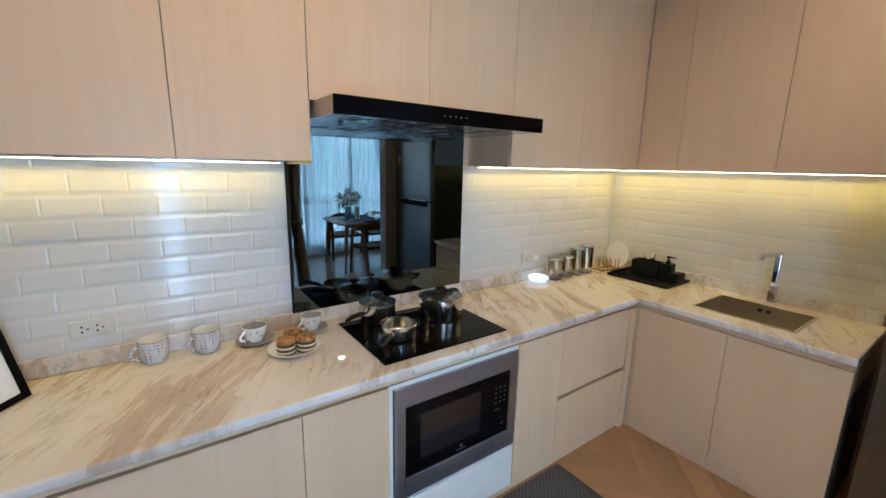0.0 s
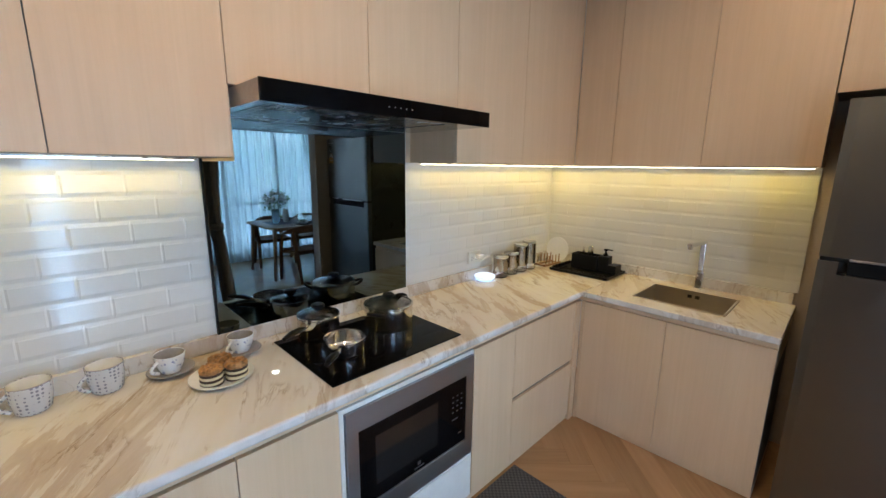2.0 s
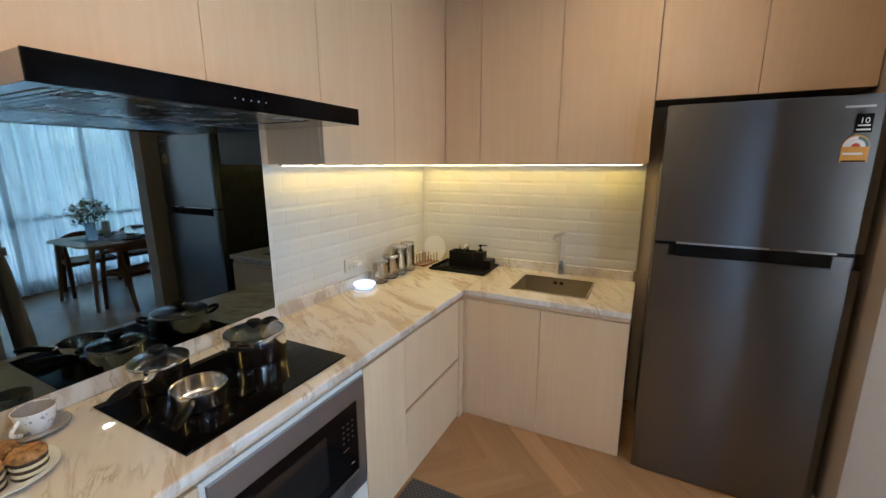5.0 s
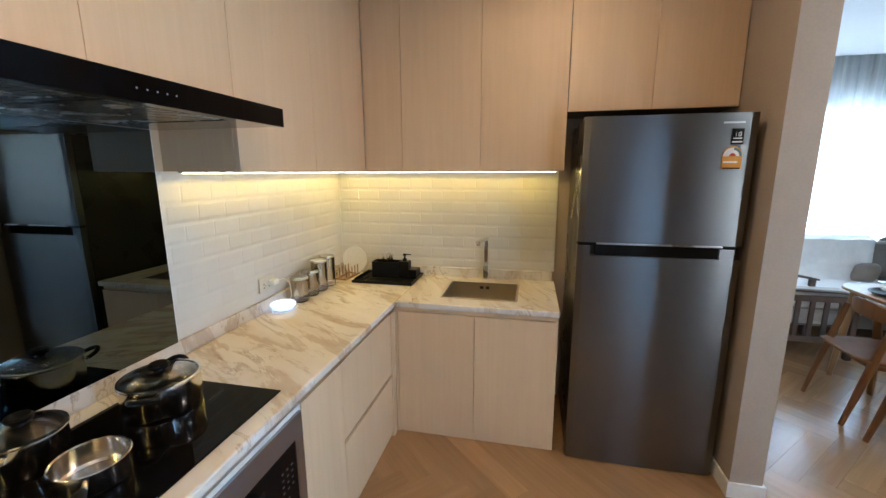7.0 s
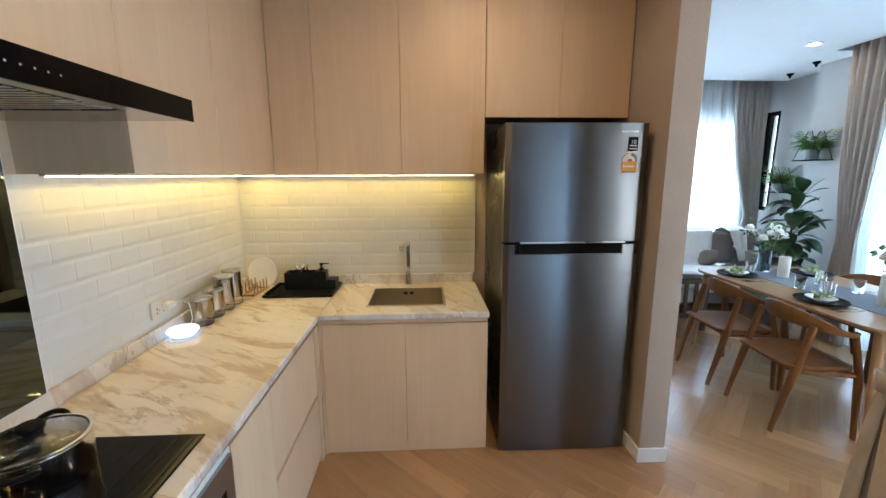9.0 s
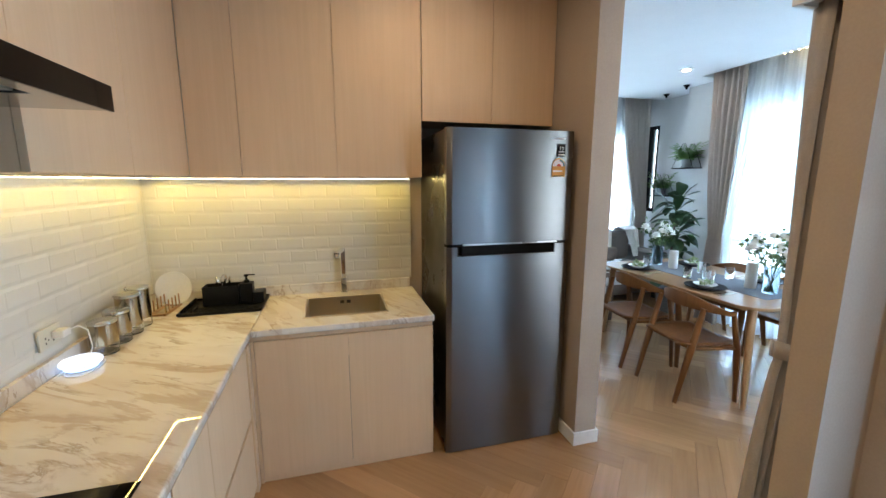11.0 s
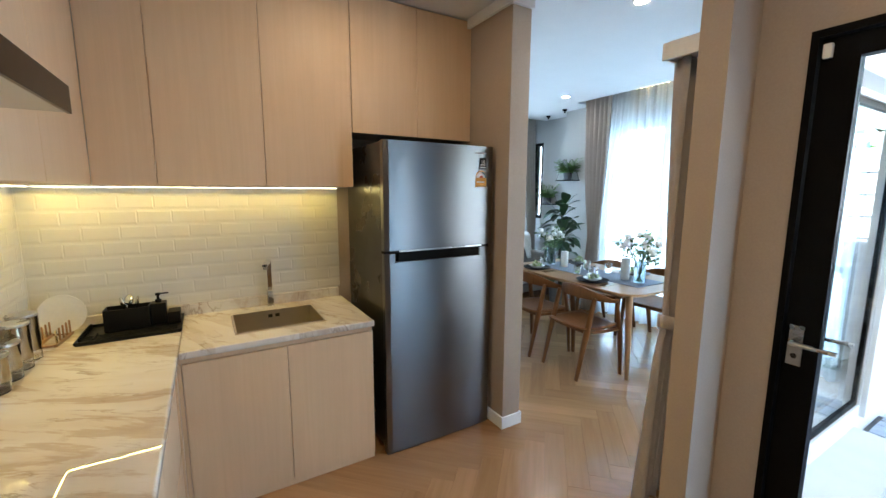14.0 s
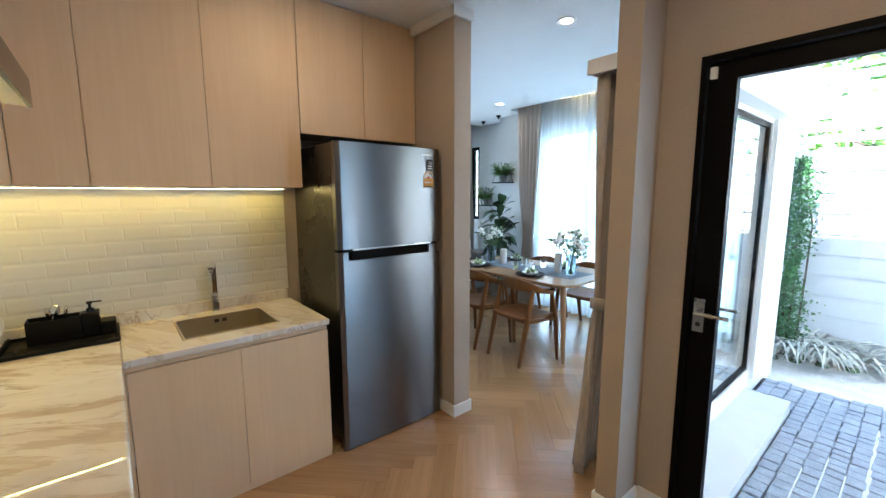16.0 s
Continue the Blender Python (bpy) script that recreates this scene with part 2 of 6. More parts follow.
M_PLASTIC = varied("white_plastic", (0.78, 0.77, 0.74), 0.35, scale=80, amount=0.02)
M_SOCKET = varied("ivory_plastic", (0.60, 0.57, 0.50), 0.3, scale=80, amount=0.02)
M_SCREEN_PRINT = material("printed_grey", (0.55, 0.55, 0.56), 0.5)
M_KEY_PRINT = material("dim_grey_print", (0.05, 0.05, 0.053), 0.5)
M_BRASS_CAP = varied("brass", (0.75, 0.60, 0.32), 0.25, 1.0, 80, 0.08)
M_BAKED = varied("baked_pastry_top", (0.52, 0.245, 0.075), 0.5, scale=75, amount=0.6, relief=0.8)
M_CHOC = varied("chocolate_layer", (0.06, 0.032, 0.02), 0.55, scale=120, amount=0.25, relief=0.3)
M_CREAM = varied("cream_layer", (0.72, 0.62, 0.40), 0.6, scale=120, amount=0.08, relief=0.2)
M_PAPER = varied("white_paper", (0.80, 0.80, 0.79), 0.8, scale=60, amount=0.02)
M_ORANGE = varied("orange_print", (0.75, 0.36, 0.06), 0.5, scale=60, amount=0.06)
M_WHITE_PRINT = material("white_print", (0.8, 0.8, 0.8), 0.5)
M_RED_PRINT = material("red_print", (0.6, 0.08, 0.05), 0.5)
M_TEAL_PRINT = material("teal_print", (0.10, 0.22, 0.26), 0.5)
M_RUBBER = varied("rubber", (0.008, 0.008, 0.008), 0.7, spec=0.15)
M_BARK = varied("bark", (0.12, 0.085, 0.06), 0.9, scale=40, amount=0.3, relief=0.8)

# glazed wall tile: each piece a shade of its own
M_TILE = material("glazed_white_tile", (0.65, 0.635, 0.595), 0.125, 0.0, 0.5)
info = M_TILE.node_tree.nodes.new("ShaderNodeObjectInfo")
tone = ramp(M_TILE, info, "Random", [(0.0, (0.63, 0.615, 0.575)), (1.0, (0.665, 0.65, 0.61))])
paint(M_TILE, tone)
wavy = noise_at(M_TILE, place(M_TILE), 14.0, 2)
bump(M_TILE, wavy, "Fac", 0.16, 0.004)

# floor planks
M_PLANK = wood("oak_plank", (0.45, 0.252, 0.116), (0.305, 0.166, 0.072), 0.23, (2.0, 30, 30), 0.10, own=True, by_piece=0.20)
M_PLANK.node_tree.nodes["Principled BSDF"].inputs["Coat Weight"].default_value = 0.35
M_PLANK.node_tree.nodes["Principled BSDF"].inputs["Coat Roughness"].default_value = 0.22

# marble worktop: diagonal bands and thin veins
def marble(name, turn, shift, soft=0.0):
    tone = lambda *c: tuple(a + (b - a) * soft for a, b in zip(c, (0.715, 0.68, 0.635)))
    mat = material(name, (0.76, 0.71, 0.63), 0.018)
    at = place(mat, (1, 1, 1), (0, 0, turn))
    stretch = mat.node_tree.nodes.new("ShaderNodeMapping")
    at.inputs["Location"].default_value = shift
    stretch.inputs["Scale"].default_value = (1.0, 4.6, 2.0)
    link(mat, at, "Vector", stretch, "Vector")
    bands = noise_at(mat, stretch, 1.30, 8, 0.60, 0.40)
    base = ramp(mat, bands, "Fac", [(0.38, (0.735, 0.71, 0.675)), (0.520, (0.715, 0.68, 0.635)), (0.538, tone(0.60, 0.525, 0.45)), (0.585, tone(0.555, 0.475, 0.40)), (0.64, (0.69, 0.645, 0.59)), (0.72, (0.735, 0.705, 0.665))])
    veins = noise_at(mat, stretch, 2.4, 8, 0.60, 0.6)
    lines = ramp(mat, veins, "Fac", [(0.482, (1, 1, 1)), (0.498, (0.58, 0.51, 0.44)), (0.506, (0.76, 0.70, 0.64)), (0.545, (1, 1, 1))])
    cloud = noise_at(mat, at, 3.5, 4)
    mask = ramp(mat, cloud, "Fac", [(0.45, (0, 0, 0)), (0.60, (1, 1, 1))])
    veined = mix(mat, "MULTIPLY", (mask, "Color"), (base, "Color"), (lines, "Color"))
    haze = ramp(mat, noise_at(mat, stretch, 0.9, 5), "Fac", [(0.40, (1, 1, 1)), (0.66, (0.86, 0.80, 0.73))])
    both = mix(mat, "MULTIPLY", 1.0, (veined, 2), (haze, "Color"))
    paint(mat, both, 2)
    return mat


M_MARBLE = marble("veined_marble", -60, (0, 0, 0))
M_MARBLE_SINK = marble("veined_marble_sink_slab", -28, (3.1, 1.7, 0), 0.45)

# brushed steel of the fridge, sink and oven: fine lines along one axis
def brushed(name, color, rough, scale):
    mat = material(name, color, rough, 1.0)
    n = noise_at(mat, place(mat, scale), 1.0, 4)
    r = ramp(mat, n, "Fac", [(0.3, tuple(c * 0.97 for c in color)), (0.7, tuple(min(1, c * 1.03) for c in color))])
    paint(mat, r)
    rr = ramp(mat, n, "Fac", [(0.3, (rough * 0.98,) * 3), (0.7, (rough * 1.02,) * 3)])
    link(mat, rr, "Color", mat.node_tree.nodes["Principled BSDF"], "Roughness")
    return mat


M_FRIDGE = brushed("brushed_fridge_steel", (0.172, 0.170, 0.167), 0.33, (8, 8, 2600))
tangent = M_FRIDGE.node_tree.nodes.new("ShaderNodeTangent")
tangent.direction_type, tangent.axis = "RADIAL", "Z"
link(M_FRIDGE, tangent, "Tangent", M_FRIDGE.node_tree.nodes["Principled BSDF"], "Tangent")
M_FRIDGE.node_tree.nodes["Principled BSDF"].inputs["Anisotropic"].default_value = 0.62
M_FRIDGE.node_tree.nodes["Principled BSDF"].inputs["Anisotropic Rotation"].default_value = 0.25
M_FRIDGE.node_tree.nodes["Principled BSDF"].inputs["Coat Weight"].default_value = 0.22
M_FRIDGE.node_tree.nodes["Principled BSDF"].inputs["Coat Roughness"].default_value = 0.04
M_OVEN_STEEL = brushed("brushed_oven_steel", (0.37, 0.385, 0.41), 0.36, (6, 6, 500))
M_SINK_STEEL = brushed("brushed_sink_steel", (0.66, 0.60, 0.51), 0.28, (300, 8, 8))
M_FILTER = varied("dark_filter_steel", (0.03, 0.03, 0.032), 0.4, 1.0, 120, 0.1)
M_SLAT = varied("grey_filter_slat", (0.52, 0.52, 0.52), 0.25, 1.0, 120, 0.1)
M_HOOD_STEEL = brushed("brushed_hood_steel", (0.50, 0.50, 0.50), 0.22, (300, 8, 8))
# Beige tint puts the reflected oak fronts into the steel colour.
M_HOOD_SIDE = varied("satin_hood_steel", (0.50, 0.44, 0.39), 0.55, 0.6, 90, 0.06)
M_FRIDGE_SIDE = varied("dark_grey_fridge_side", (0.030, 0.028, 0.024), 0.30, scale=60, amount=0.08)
M_BLACK_GLASS = material("black_glass", (0.003, 0.003, 0.0035), 0.02, 0.0, 0.09)
M_OVEN_WINDOW = material("smoked_oven_window", (0.012, 0.012, 0.012), 0.06, 0.0, 0.6)
M_MIRROR = material("smoked_mirror_glass", (0.118, 0.148, 0.156), 0.012, 1.0)

# sheer cloth lets light and sight through
M_SHEER = bpy.data.materials.new("white_sheer_cloth")
M_SHEER.use_nodes = True
nodes, links = M_SHEER.node_tree.nodes, M_SHEER.node_tree.links
nodes.remove(nodes["Principled BSDF"])
weave = M_SHEER.node_tree.nodes.new("ShaderNodeTexNoise")
weave.inputs["Scale"].default_value = 180.0
thin = M_SHEER.node_tree.nodes.new("ShaderNodeBsdfTransparent")
soft = M_SHEER.node_tree.nodes.new("ShaderNodeBsdfTranslucent")
face = M_SHEER.node_tree.nodes.new("ShaderNodeBsdfDiffuse")
soft.inputs["Color"].default_value = face.inputs["Color"].default_value = (0.86, 0.88, 0.88, 1)
cloth = M_SHEER.node_tree.nodes.new("ShaderNodeMixShader")
cloth.inputs[0].default_value = 0.25
links.new(soft.outputs[0], cloth.inputs[1])
links.new(face.outputs[0], cloth.inputs[2])
folds = noise_at(M_SHEER, place(M_SHEER, (24, 24, 0.25)), 1.0, 3)
close = ramp(M_SHEER, weave, "Fac", [(0.3, (0.84, 0.84, 0.84)), (0.7, (0.93, 0.93, 0.93))])
loose = ramp(M_SHEER, folds, "Fac", [(0.34, (1, 1, 1)), (0.60, (0.80, 0.80, 0.80))])
sheer_fac = mix(M_SHEER, "MULTIPLY", 1.0, (close, "Color"), (loose, "Color"))
sheer = M_SHEER.node_tree.nodes.new("ShaderNodeMixShader")
links.new(sheer_fac.outputs[2], sheer.inputs[0])
links.new(thin.outputs[0], sheer.inputs[1])
links.new(cloth.outputs[0], sheer.inputs[2])
links.new(sheer.outputs[0], nodes["Material Output"].inputs["Surface"])

# dark rubber-backed mat with a small check
M_MAT = material("woven_grey_mat", (0.10, 0.10, 0.105), 0.85)
check = M_MAT.node_tree.nodes.new("ShaderNodeTexChecker")
check.inputs["Scale"].default_value = 80.0
check.inputs["Color1"].default_value, check.inputs["Color2"].default_value = (0.095, 0.09, 0.088, 1), (0.04, 0.039, 0.039, 1)
link(M_MAT, place(M_MAT), "Vector", check, "Vector")
paint(M_MAT, check)
bump(M_MAT, check, "Fac", 0.6, 0.003)

# dotted cup glaze
M_DOTS = material("dotted_cup_glaze", (0.62, 0.62, 0.63), 0.18)
dots = M_DOTS.node_tree.nodes.new("ShaderNodeTexVoronoi")
dots.inputs["Scale"].default_value = 82.0
dots.inputs["Randomness"].default_value = 0.18
link(M_DOTS, place(M_DOTS, own=True), "Vector", dots, "Vector")
paint(M_DOTS, ramp(M_DOTS, dots, "Distance", [(0.30, (0.26, 0.26, 0.30)), (0.36, (0.62, 0.62, 0.63))]))
M_SPRIG = material("sprig_cup_glaze", (0.78, 0.77, 0.74), 0.18)
sprig = noise_at(M_SPRIG, place(M_SPRIG, own=True), 55.0, 2)
paint(M_SPRIG, ramp(M_SPRIG, sprig, "Fac", [(0.60, (0.78, 0.77, 0.74)), (0.65, (0.34, 0.36, 0.46))]))

# ---- building helpers ----
BASE = {}


def box(bm, x0, x1, y0, y1, z0, z1, r=0.0, m=None):
    made = bmesh.ops.create_cube(bm, size=1.0)["verts"]
    for v in made:
        v.co = Vector(((x0 + x1) / 2 + v.co.x * (x1 - x0), (y0 + y1) / 2 + v.co.y * (y1 - y0), (z0 + z1) / 2 + v.co.z * (z1 - z0)))
    if r:
        edges = list({e for v in made for e in v.link_edges})
        out = bmesh.ops.bevel(bm, geom=edges, offset=r, segments=2, profile=0.5, affect="EDGES")
        made = list({v for f in out["faces"] for v in f.verts} | {v for v in made if v.is_valid})
    if m:
        bmesh.ops.transform(bm, matrix=m, verts=made)
    return bm


def boxes(*rows, r=0.0):
    bm = bmesh.new()
    for row in rows:
        box(bm, *row, r=r)
    return bm


def lathe(bm, profile, seg=32, at=(0, 0, 0), m=None):
    """A turned form; the profile runs as (radius, height)."""
    rings = []
    for rad, z in profile:
        if rad < 1e-5:
            rings.append([bm.verts.new((at[0], at[1], at[2] + z))])
        else:
            rings.append([bm.verts.new((at[0] + rad * math.cos(2 * math.pi * i / seg), at[1] + rad * math.sin(2 * math.pi * i / seg), at[2] + z)) for i in range(seg)])
    for a, b in zip(rings, rings[1:]):
        for i in range(seg):
            j = (i + 1) % seg
            if len(a) == 1 and len(b) == 1:
                continue
            if len(a) == 1:
                bm.faces.new((a[0], b[i], b[j]))
            elif len(b) == 1:
                bm.faces.new((a[i], b[0], a[j]))
            else:
                bm.faces.new((a[i], a[j], b[j], b[i]))
    if m:
        bmesh.ops.transform(bm, matrix=m, verts=[v for ring in rings for v in ring])
    return bm


def tube(bm, points, radius, seg=8, flat=1.0):
    """A rod along points; radius a number or one for each point; flat squeezes it across."""
    pts = [Vector(p) for p in points]
    rads = radius if isinstance(radius, (list, tuple)) else [radius] * len(pts)
    rings, side = [], None
    for i, p in enumerate(pts):
        d = (pts[min(i + 1, len(pts) - 1)] - pts[max(i - 1, 0)]).normalized()
        if side is None:
            side = d.cross(Vector((0, 0, 1)))
            if side.length < 1e-3:
                side = Vector((1, 0, 0))
        side = (side - d * side.dot(d)).normalized()
        up = d.cross(side)
        rings.append([bm.verts.new(p + rads[i] * (math.cos(2 * math.pi * k / seg) * side + flat * math.sin(2 * math.pi * k / seg) * up)) for k in range(seg)])
    for a, b in zip(rings, rings[1:]):
        for k in range(seg):
            bm.faces.new((a[k], a[(k + 1) % seg], b[(k + 1) % seg], b[k]))
    bm.faces.new(rings[0][::-1])
    bm.faces.new(rings[-1])
    return bm


def slab(bm, outline, z0, z1):
    low = [bm.verts.new((x, y, z0)) for x, y in outline]
    high = [bm.verts.new((x, y, z1)) for x, y in outline]
    bm.faces.new(low[::-1])
    bm.faces.new(high)
    for i in range(len(low)):
        j = (i + 1) % len(low)
        bm.faces.new((low[i], low[j], high[j], high[i]))
    return bm


def rounded(x0, x1, y0, y1, r, n=6):
    pts = []
    for cx, cy, a0 in ((x1 - r, y0 + r, -90), (x1 - r, y1 - r, 0), (x0 + r, y1 - r, 90), (x0 + r, y0 + r, 180)):
        for i in range(n + 1):
            a = radians(a0 + 90 * i / n)
            pts.append((cx + r * math.cos(a), cy + r * math.sin(a)))
    return pts


def finish(bm, name, mat, smooth):
    bmesh.ops.recalc_face_normals(bm, faces=bm.faces[:])
    me = bpy.data.meshes.new(name)
    bm.to_mesh(me)
    bm.free()
    me.materials.append(mat)
    if smooth:
        me.shade_smooth()
        me.set_sharp_from_angle(angle=radians(40))
    return me


def thing(name, label, category, x=0.0, y=0.0, z=0.0, rz=0.0, group="", kind=""):
    ob = tagged(new(name), label, category, group, kind)
    ob.empty_display_size = 0.05
    ob.matrix_world = pose(x, y, z, 0, 0, rz)
    BASE[ob] = (x, y, z)
    return ob


def part(name, bm, mat, parent, label="", smooth=False, world=False):
    """One mesh under a thing or a part. world: the bmesh is in the world's metres, for a thing with no turn."""
    if world:
        bmesh.ops.translate(bm, verts=bm.verts[:], vec=-Vector(BASE[parent]))
    ob = new(name, finish(bm, name, mat, smooth))
    ob.parent = parent
    BASE[ob] = BASE[parent]
    if label:
        ob["label"] = label
    return ob


def single(name, bm, mat, label, category, smooth=False, at=None, group="", kind=""):
    """A thing that is one mesh; at: its pose."""
    ob = tagged(new(name, finish(bm, name, mat, smooth)), label, category, group, kind)
    BASE[ob] = (0, 0, 0)
    if at is not None:
        ob.matrix_world = at
        BASE[ob] = tuple(at.translation)
    return ob


def setting(name, bm, mat, label, category):
    return single(name, bm, mat, label, category, kind="structure")


# ---- the large structure ----
CEIL = 2.70
UPSTAND_TOP = 0.913
wall_hob = setting("wall_hob", boxes((-5.15, 0.80, 0.643, 0.80, -0.02, 2.82)), M_GROUT, "kitchen wall behind the hob, clad in white bevelled tiles", "wall")
wall_sink = setting("wall_sink", boxes((0.653, 0.80, -0.905, 0.643, -0.02, 2.82)), M_GROUT, "kitchen wall behind the sink, clad in white bevelled tiles", "wall")
setting("wall_alcove", boxes((0.66, 0.80, -1.794, -0.905, -0.02, 2.82)), M_TAUPE, "taupe painted wall behind the fridge", "wall")
setting("wall_fridge", slab(bmesh.new(), [(-0.128, -1.90), (3.12, -1.90), (3.12, -1.80), (0.66, -1.795), (-0.128, -1.757)], -0.02, 2.70), M_TAUPE, "taupe painted wall end beside the fridge", "wall")
setting("wall_door", boxes((-5.0, -2.404, -2.12, -1.96, -0.02, 2.70), (-1.454, -1.30, -2.12, -1.96, -0.02, 2.70), (-2.404, -1.454, -2.12, -1.96, 2.105, 2.70)),
        M_TAUPE, "taupe painted wall round the glazed garden door", "wall")
setting("wall_west", boxes((-1.30, -1.195, -2.25, -1.75, -0.15, 2.70), (-1.30, -1.195, -4.75, -3.90, -0.15, 2.70), (-1.30, -1.195, -3.90, -2.25, -0.15, 0.13), (-1.30, -1.195, -3.90, -2.25, 2.07, 2.70)),
        M_TAUPE, "taupe wall of the dining room with a tall window", "wall")
setting("wall_dining", boxes((-1.195, -1.02, -4.75, -4.62, -0.15, 2.82), (1.50, 1.70, -4.75, -4.62, -0.15, 2.82), (-1.02, 1.50, -4.75, -4.62, -0.15, 0.10), (-1.02, 1.50, -4.75, -4.62, 2.36, 2.82)),
        M_GREY_WALL, "grey painted dining room wall round a wide window", "wall")
setting("wall_column", boxes((1.70, 2.17, -5.15, -4.71, -0.15, 2.82)), M_GREY_WALL, "light grey painted column with a hanging fern shelf", "wall")
setting("wall_living_south", boxes((2.17, 2.90, -5.15, -5.0, -0.15, 2.82), (3.11, 3.27, -5.15, -5.0, -0.15, 2.82), (2.90, 3.11, -5.15, -5.0, -0.15, 1.12), (2.90, 3.11, -5.15, -5.0, 2.36, 2.82)),
        M_GREY_WALL, "grey painted living room wall with a narrow window", "wall")
setting("wall_living_east", boxes((3.12, 3.27, -5.0, -4.78, -0.15, 2.82), (3.12, 3.27, -2.3, -1.757, -0.15, 2.82), (3.12, 3.27, -4.78, -2.3, -0.15, 0.3), (3.12, 3.27, -4.78, -2.3, 2.26, 2.82)),
        M_GREY_WALL, "grey painted living room wall with a wide window", "wall")
setting("wall_kitchen_west", boxes((-5.15, -5.0, -1.96, 0.643, -0.02, 2.70)), M_UNSEEN_WALL, "unseen plain wall closing the kitchen, brown to keep reflections dark", "wall")
setting("ceiling", boxes((-5.15, 2.88, -4.38, 0.643, CEIL, 2.82)), M_CEILING, "flat white painted ceiling with a dropped edge at the windows", "ceiling")
setting("roof", boxes((-5.2, 3.4, -2.2, 0.9, 2.82, 3.0), (-1.33, 3.4, -5.25, -2.2005, 2.82, 3.0)), M_RENDER, "flat white rendered roof slab", "roof")
setting("cornice", boxes((-0.140, 0.31, -1.757, -1.735, 2.640, CEIL), (-0.150, -0.128, -1.905, -1.735, 2.640, CEIL)), M_WHITE_PAINT, "narrow white painted cornice on the wall end", "cornice")
for rows in (((-0.140, 0.60, -1.757, -1.745, 0, 0.08), (-0.140, -0.128, -1.912, -1.757, 0, 0.08), (-0.128, 3.1, -1.912, -1.90, 0, 0.08)),
             ((-1.312, -1.30, -1.948, -1.738, 0, 0.08), (-1.30, -1.195, -1.75, -1.738, 0, 0.08), (-1.195, -1.183, -4.6, -1.738, 0, 0.08)),
             ((-1.448, -1.312, -1.96, -1.948, 0, 0.08),), ((-5.0, -2.41, -1.96, -1.948, 0, 0.08),)):
    setting("baseboard", boxes(*rows), M_WHITE_PAINT, "low white painted baseboard", "baseboard")

# ---- outdoors ----
setting("ground", boxes((-60, 60, -60, 60, -0.30, -0.16)), M_GROUND, "pale sunlit gravel ground of the garden", "ground")
setting("terrace_kerb", boxes((-1.60, -1.30, -3.85, -2.12, -0.16, -0.01)), M_CONCRETE, "pale concrete ledge along the outer wall", "kerb")
paving = setting("paving_bed", boxes((-4.6, -1.60, -4.45, -2.12, -0.16, -0.108), (-1.60, -1.30, -4.45, -3.85, -0.16, -0.108)), M_SAND, "sand bed of the cobbled terrace", "pavement")

setting("outer_render", boxes((-1.312, -1.3005, -2.25, -2.12, -0.15, 2.70), (-1.312, -1.3005, -4.75, -3.90, -0.15, 2.70), (-1.312, -1.3005, -3.90, -2.25, -0.15, 0.13), (-1.312, -1.3005, -3.90, -2.25, 2.07, 2.70)),
        M_RENDER, "white outer render round the tall side window", "wall")

# garden fence of white boards, open slats above
fence = thing("garden_fence", "white painted board fence with open slats at the top", "fence", -2.5, -5.6, -0.16)
part("backing", boxes((-5.2, -1.02, -5.66, -5.645, -0.16, 1.97)), M_SIDING, fence, world=True)
for i in range(10):
    z = -0.124 + i * 0.21
    bm = bmesh.new()
    box(bm, -5.2, -1.02, -0.012, 0.012, 0, 0.218, 0.003, m=pose(0, -5.622, z, 4.5))
    part("board", bm, M_SIDING, fence, world=True)
for z in (2.05, 2.165, 2.285, 2.40, 2.515, 2.63):
    part("slat", boxes((-5.2, -1.02, -5.63, -5.60, z, z + 0.075), r=0.003), M_SIDING, fence, world=True)
part("top_rail", boxes((-5.2, -1.02, -5.64, -5.59, 2.74, 2.775), r=0.003), M_SIDING, fence, world=True)
for x in (-5.2, -3.8, -2.4, -1.02):
    part("post", boxes((x - 0.04, x + 0.04, -5.745, -5.665, -0.16, 2.95), r=0.004), M_SIDING, fence, world=True)
hedge_fence = thing("boundary_wall", "pale rendered boundary wall behind the garden trees", "wall", 2.0, -8.6, -0.16)
part("wall", boxes((-1.0, 9.0, -8.75, -8.6, -0.16, 2.0)), M_RENDER, hedge_fence, world=True)
part("coping", boxes((-1.05, 9.05, -8.8, -8.55, 2.0, 2.07), r=0.01), M_CONCRETE, hedge_fence, world=True)


def leaf_cloud(bm, spots, size, rng, lean=0.6):
    """Single folded leaves about given places."""
    for p in spots:
        d = Vector((rng.uniform(-1, 1), rng.uniform(-1, 1), rng.uniform(-lean, 0.9))).normalized()
        s = d.cross(Vector((rng.uniform(-1, 1), rng.uniform(-1, 1), rng.uniform(-1, 1)))).normalized()
        n = d.cross(s)
        k = size * rng.uniform(0.6, 1.3)
        a, b = bm.verts.new(p), bm.verts.new(p + d * k)
        c = bm.verts.new(p + d * k * 0.45 + s * k * 0.32 + n * k * 0.10)
        e = bm.verts.new(p + d * k * 0.45 - s * k * 0.32 + n * k * 0.10)
        bm.faces.new((a, c, b))
        bm.faces.new((a, b, e))


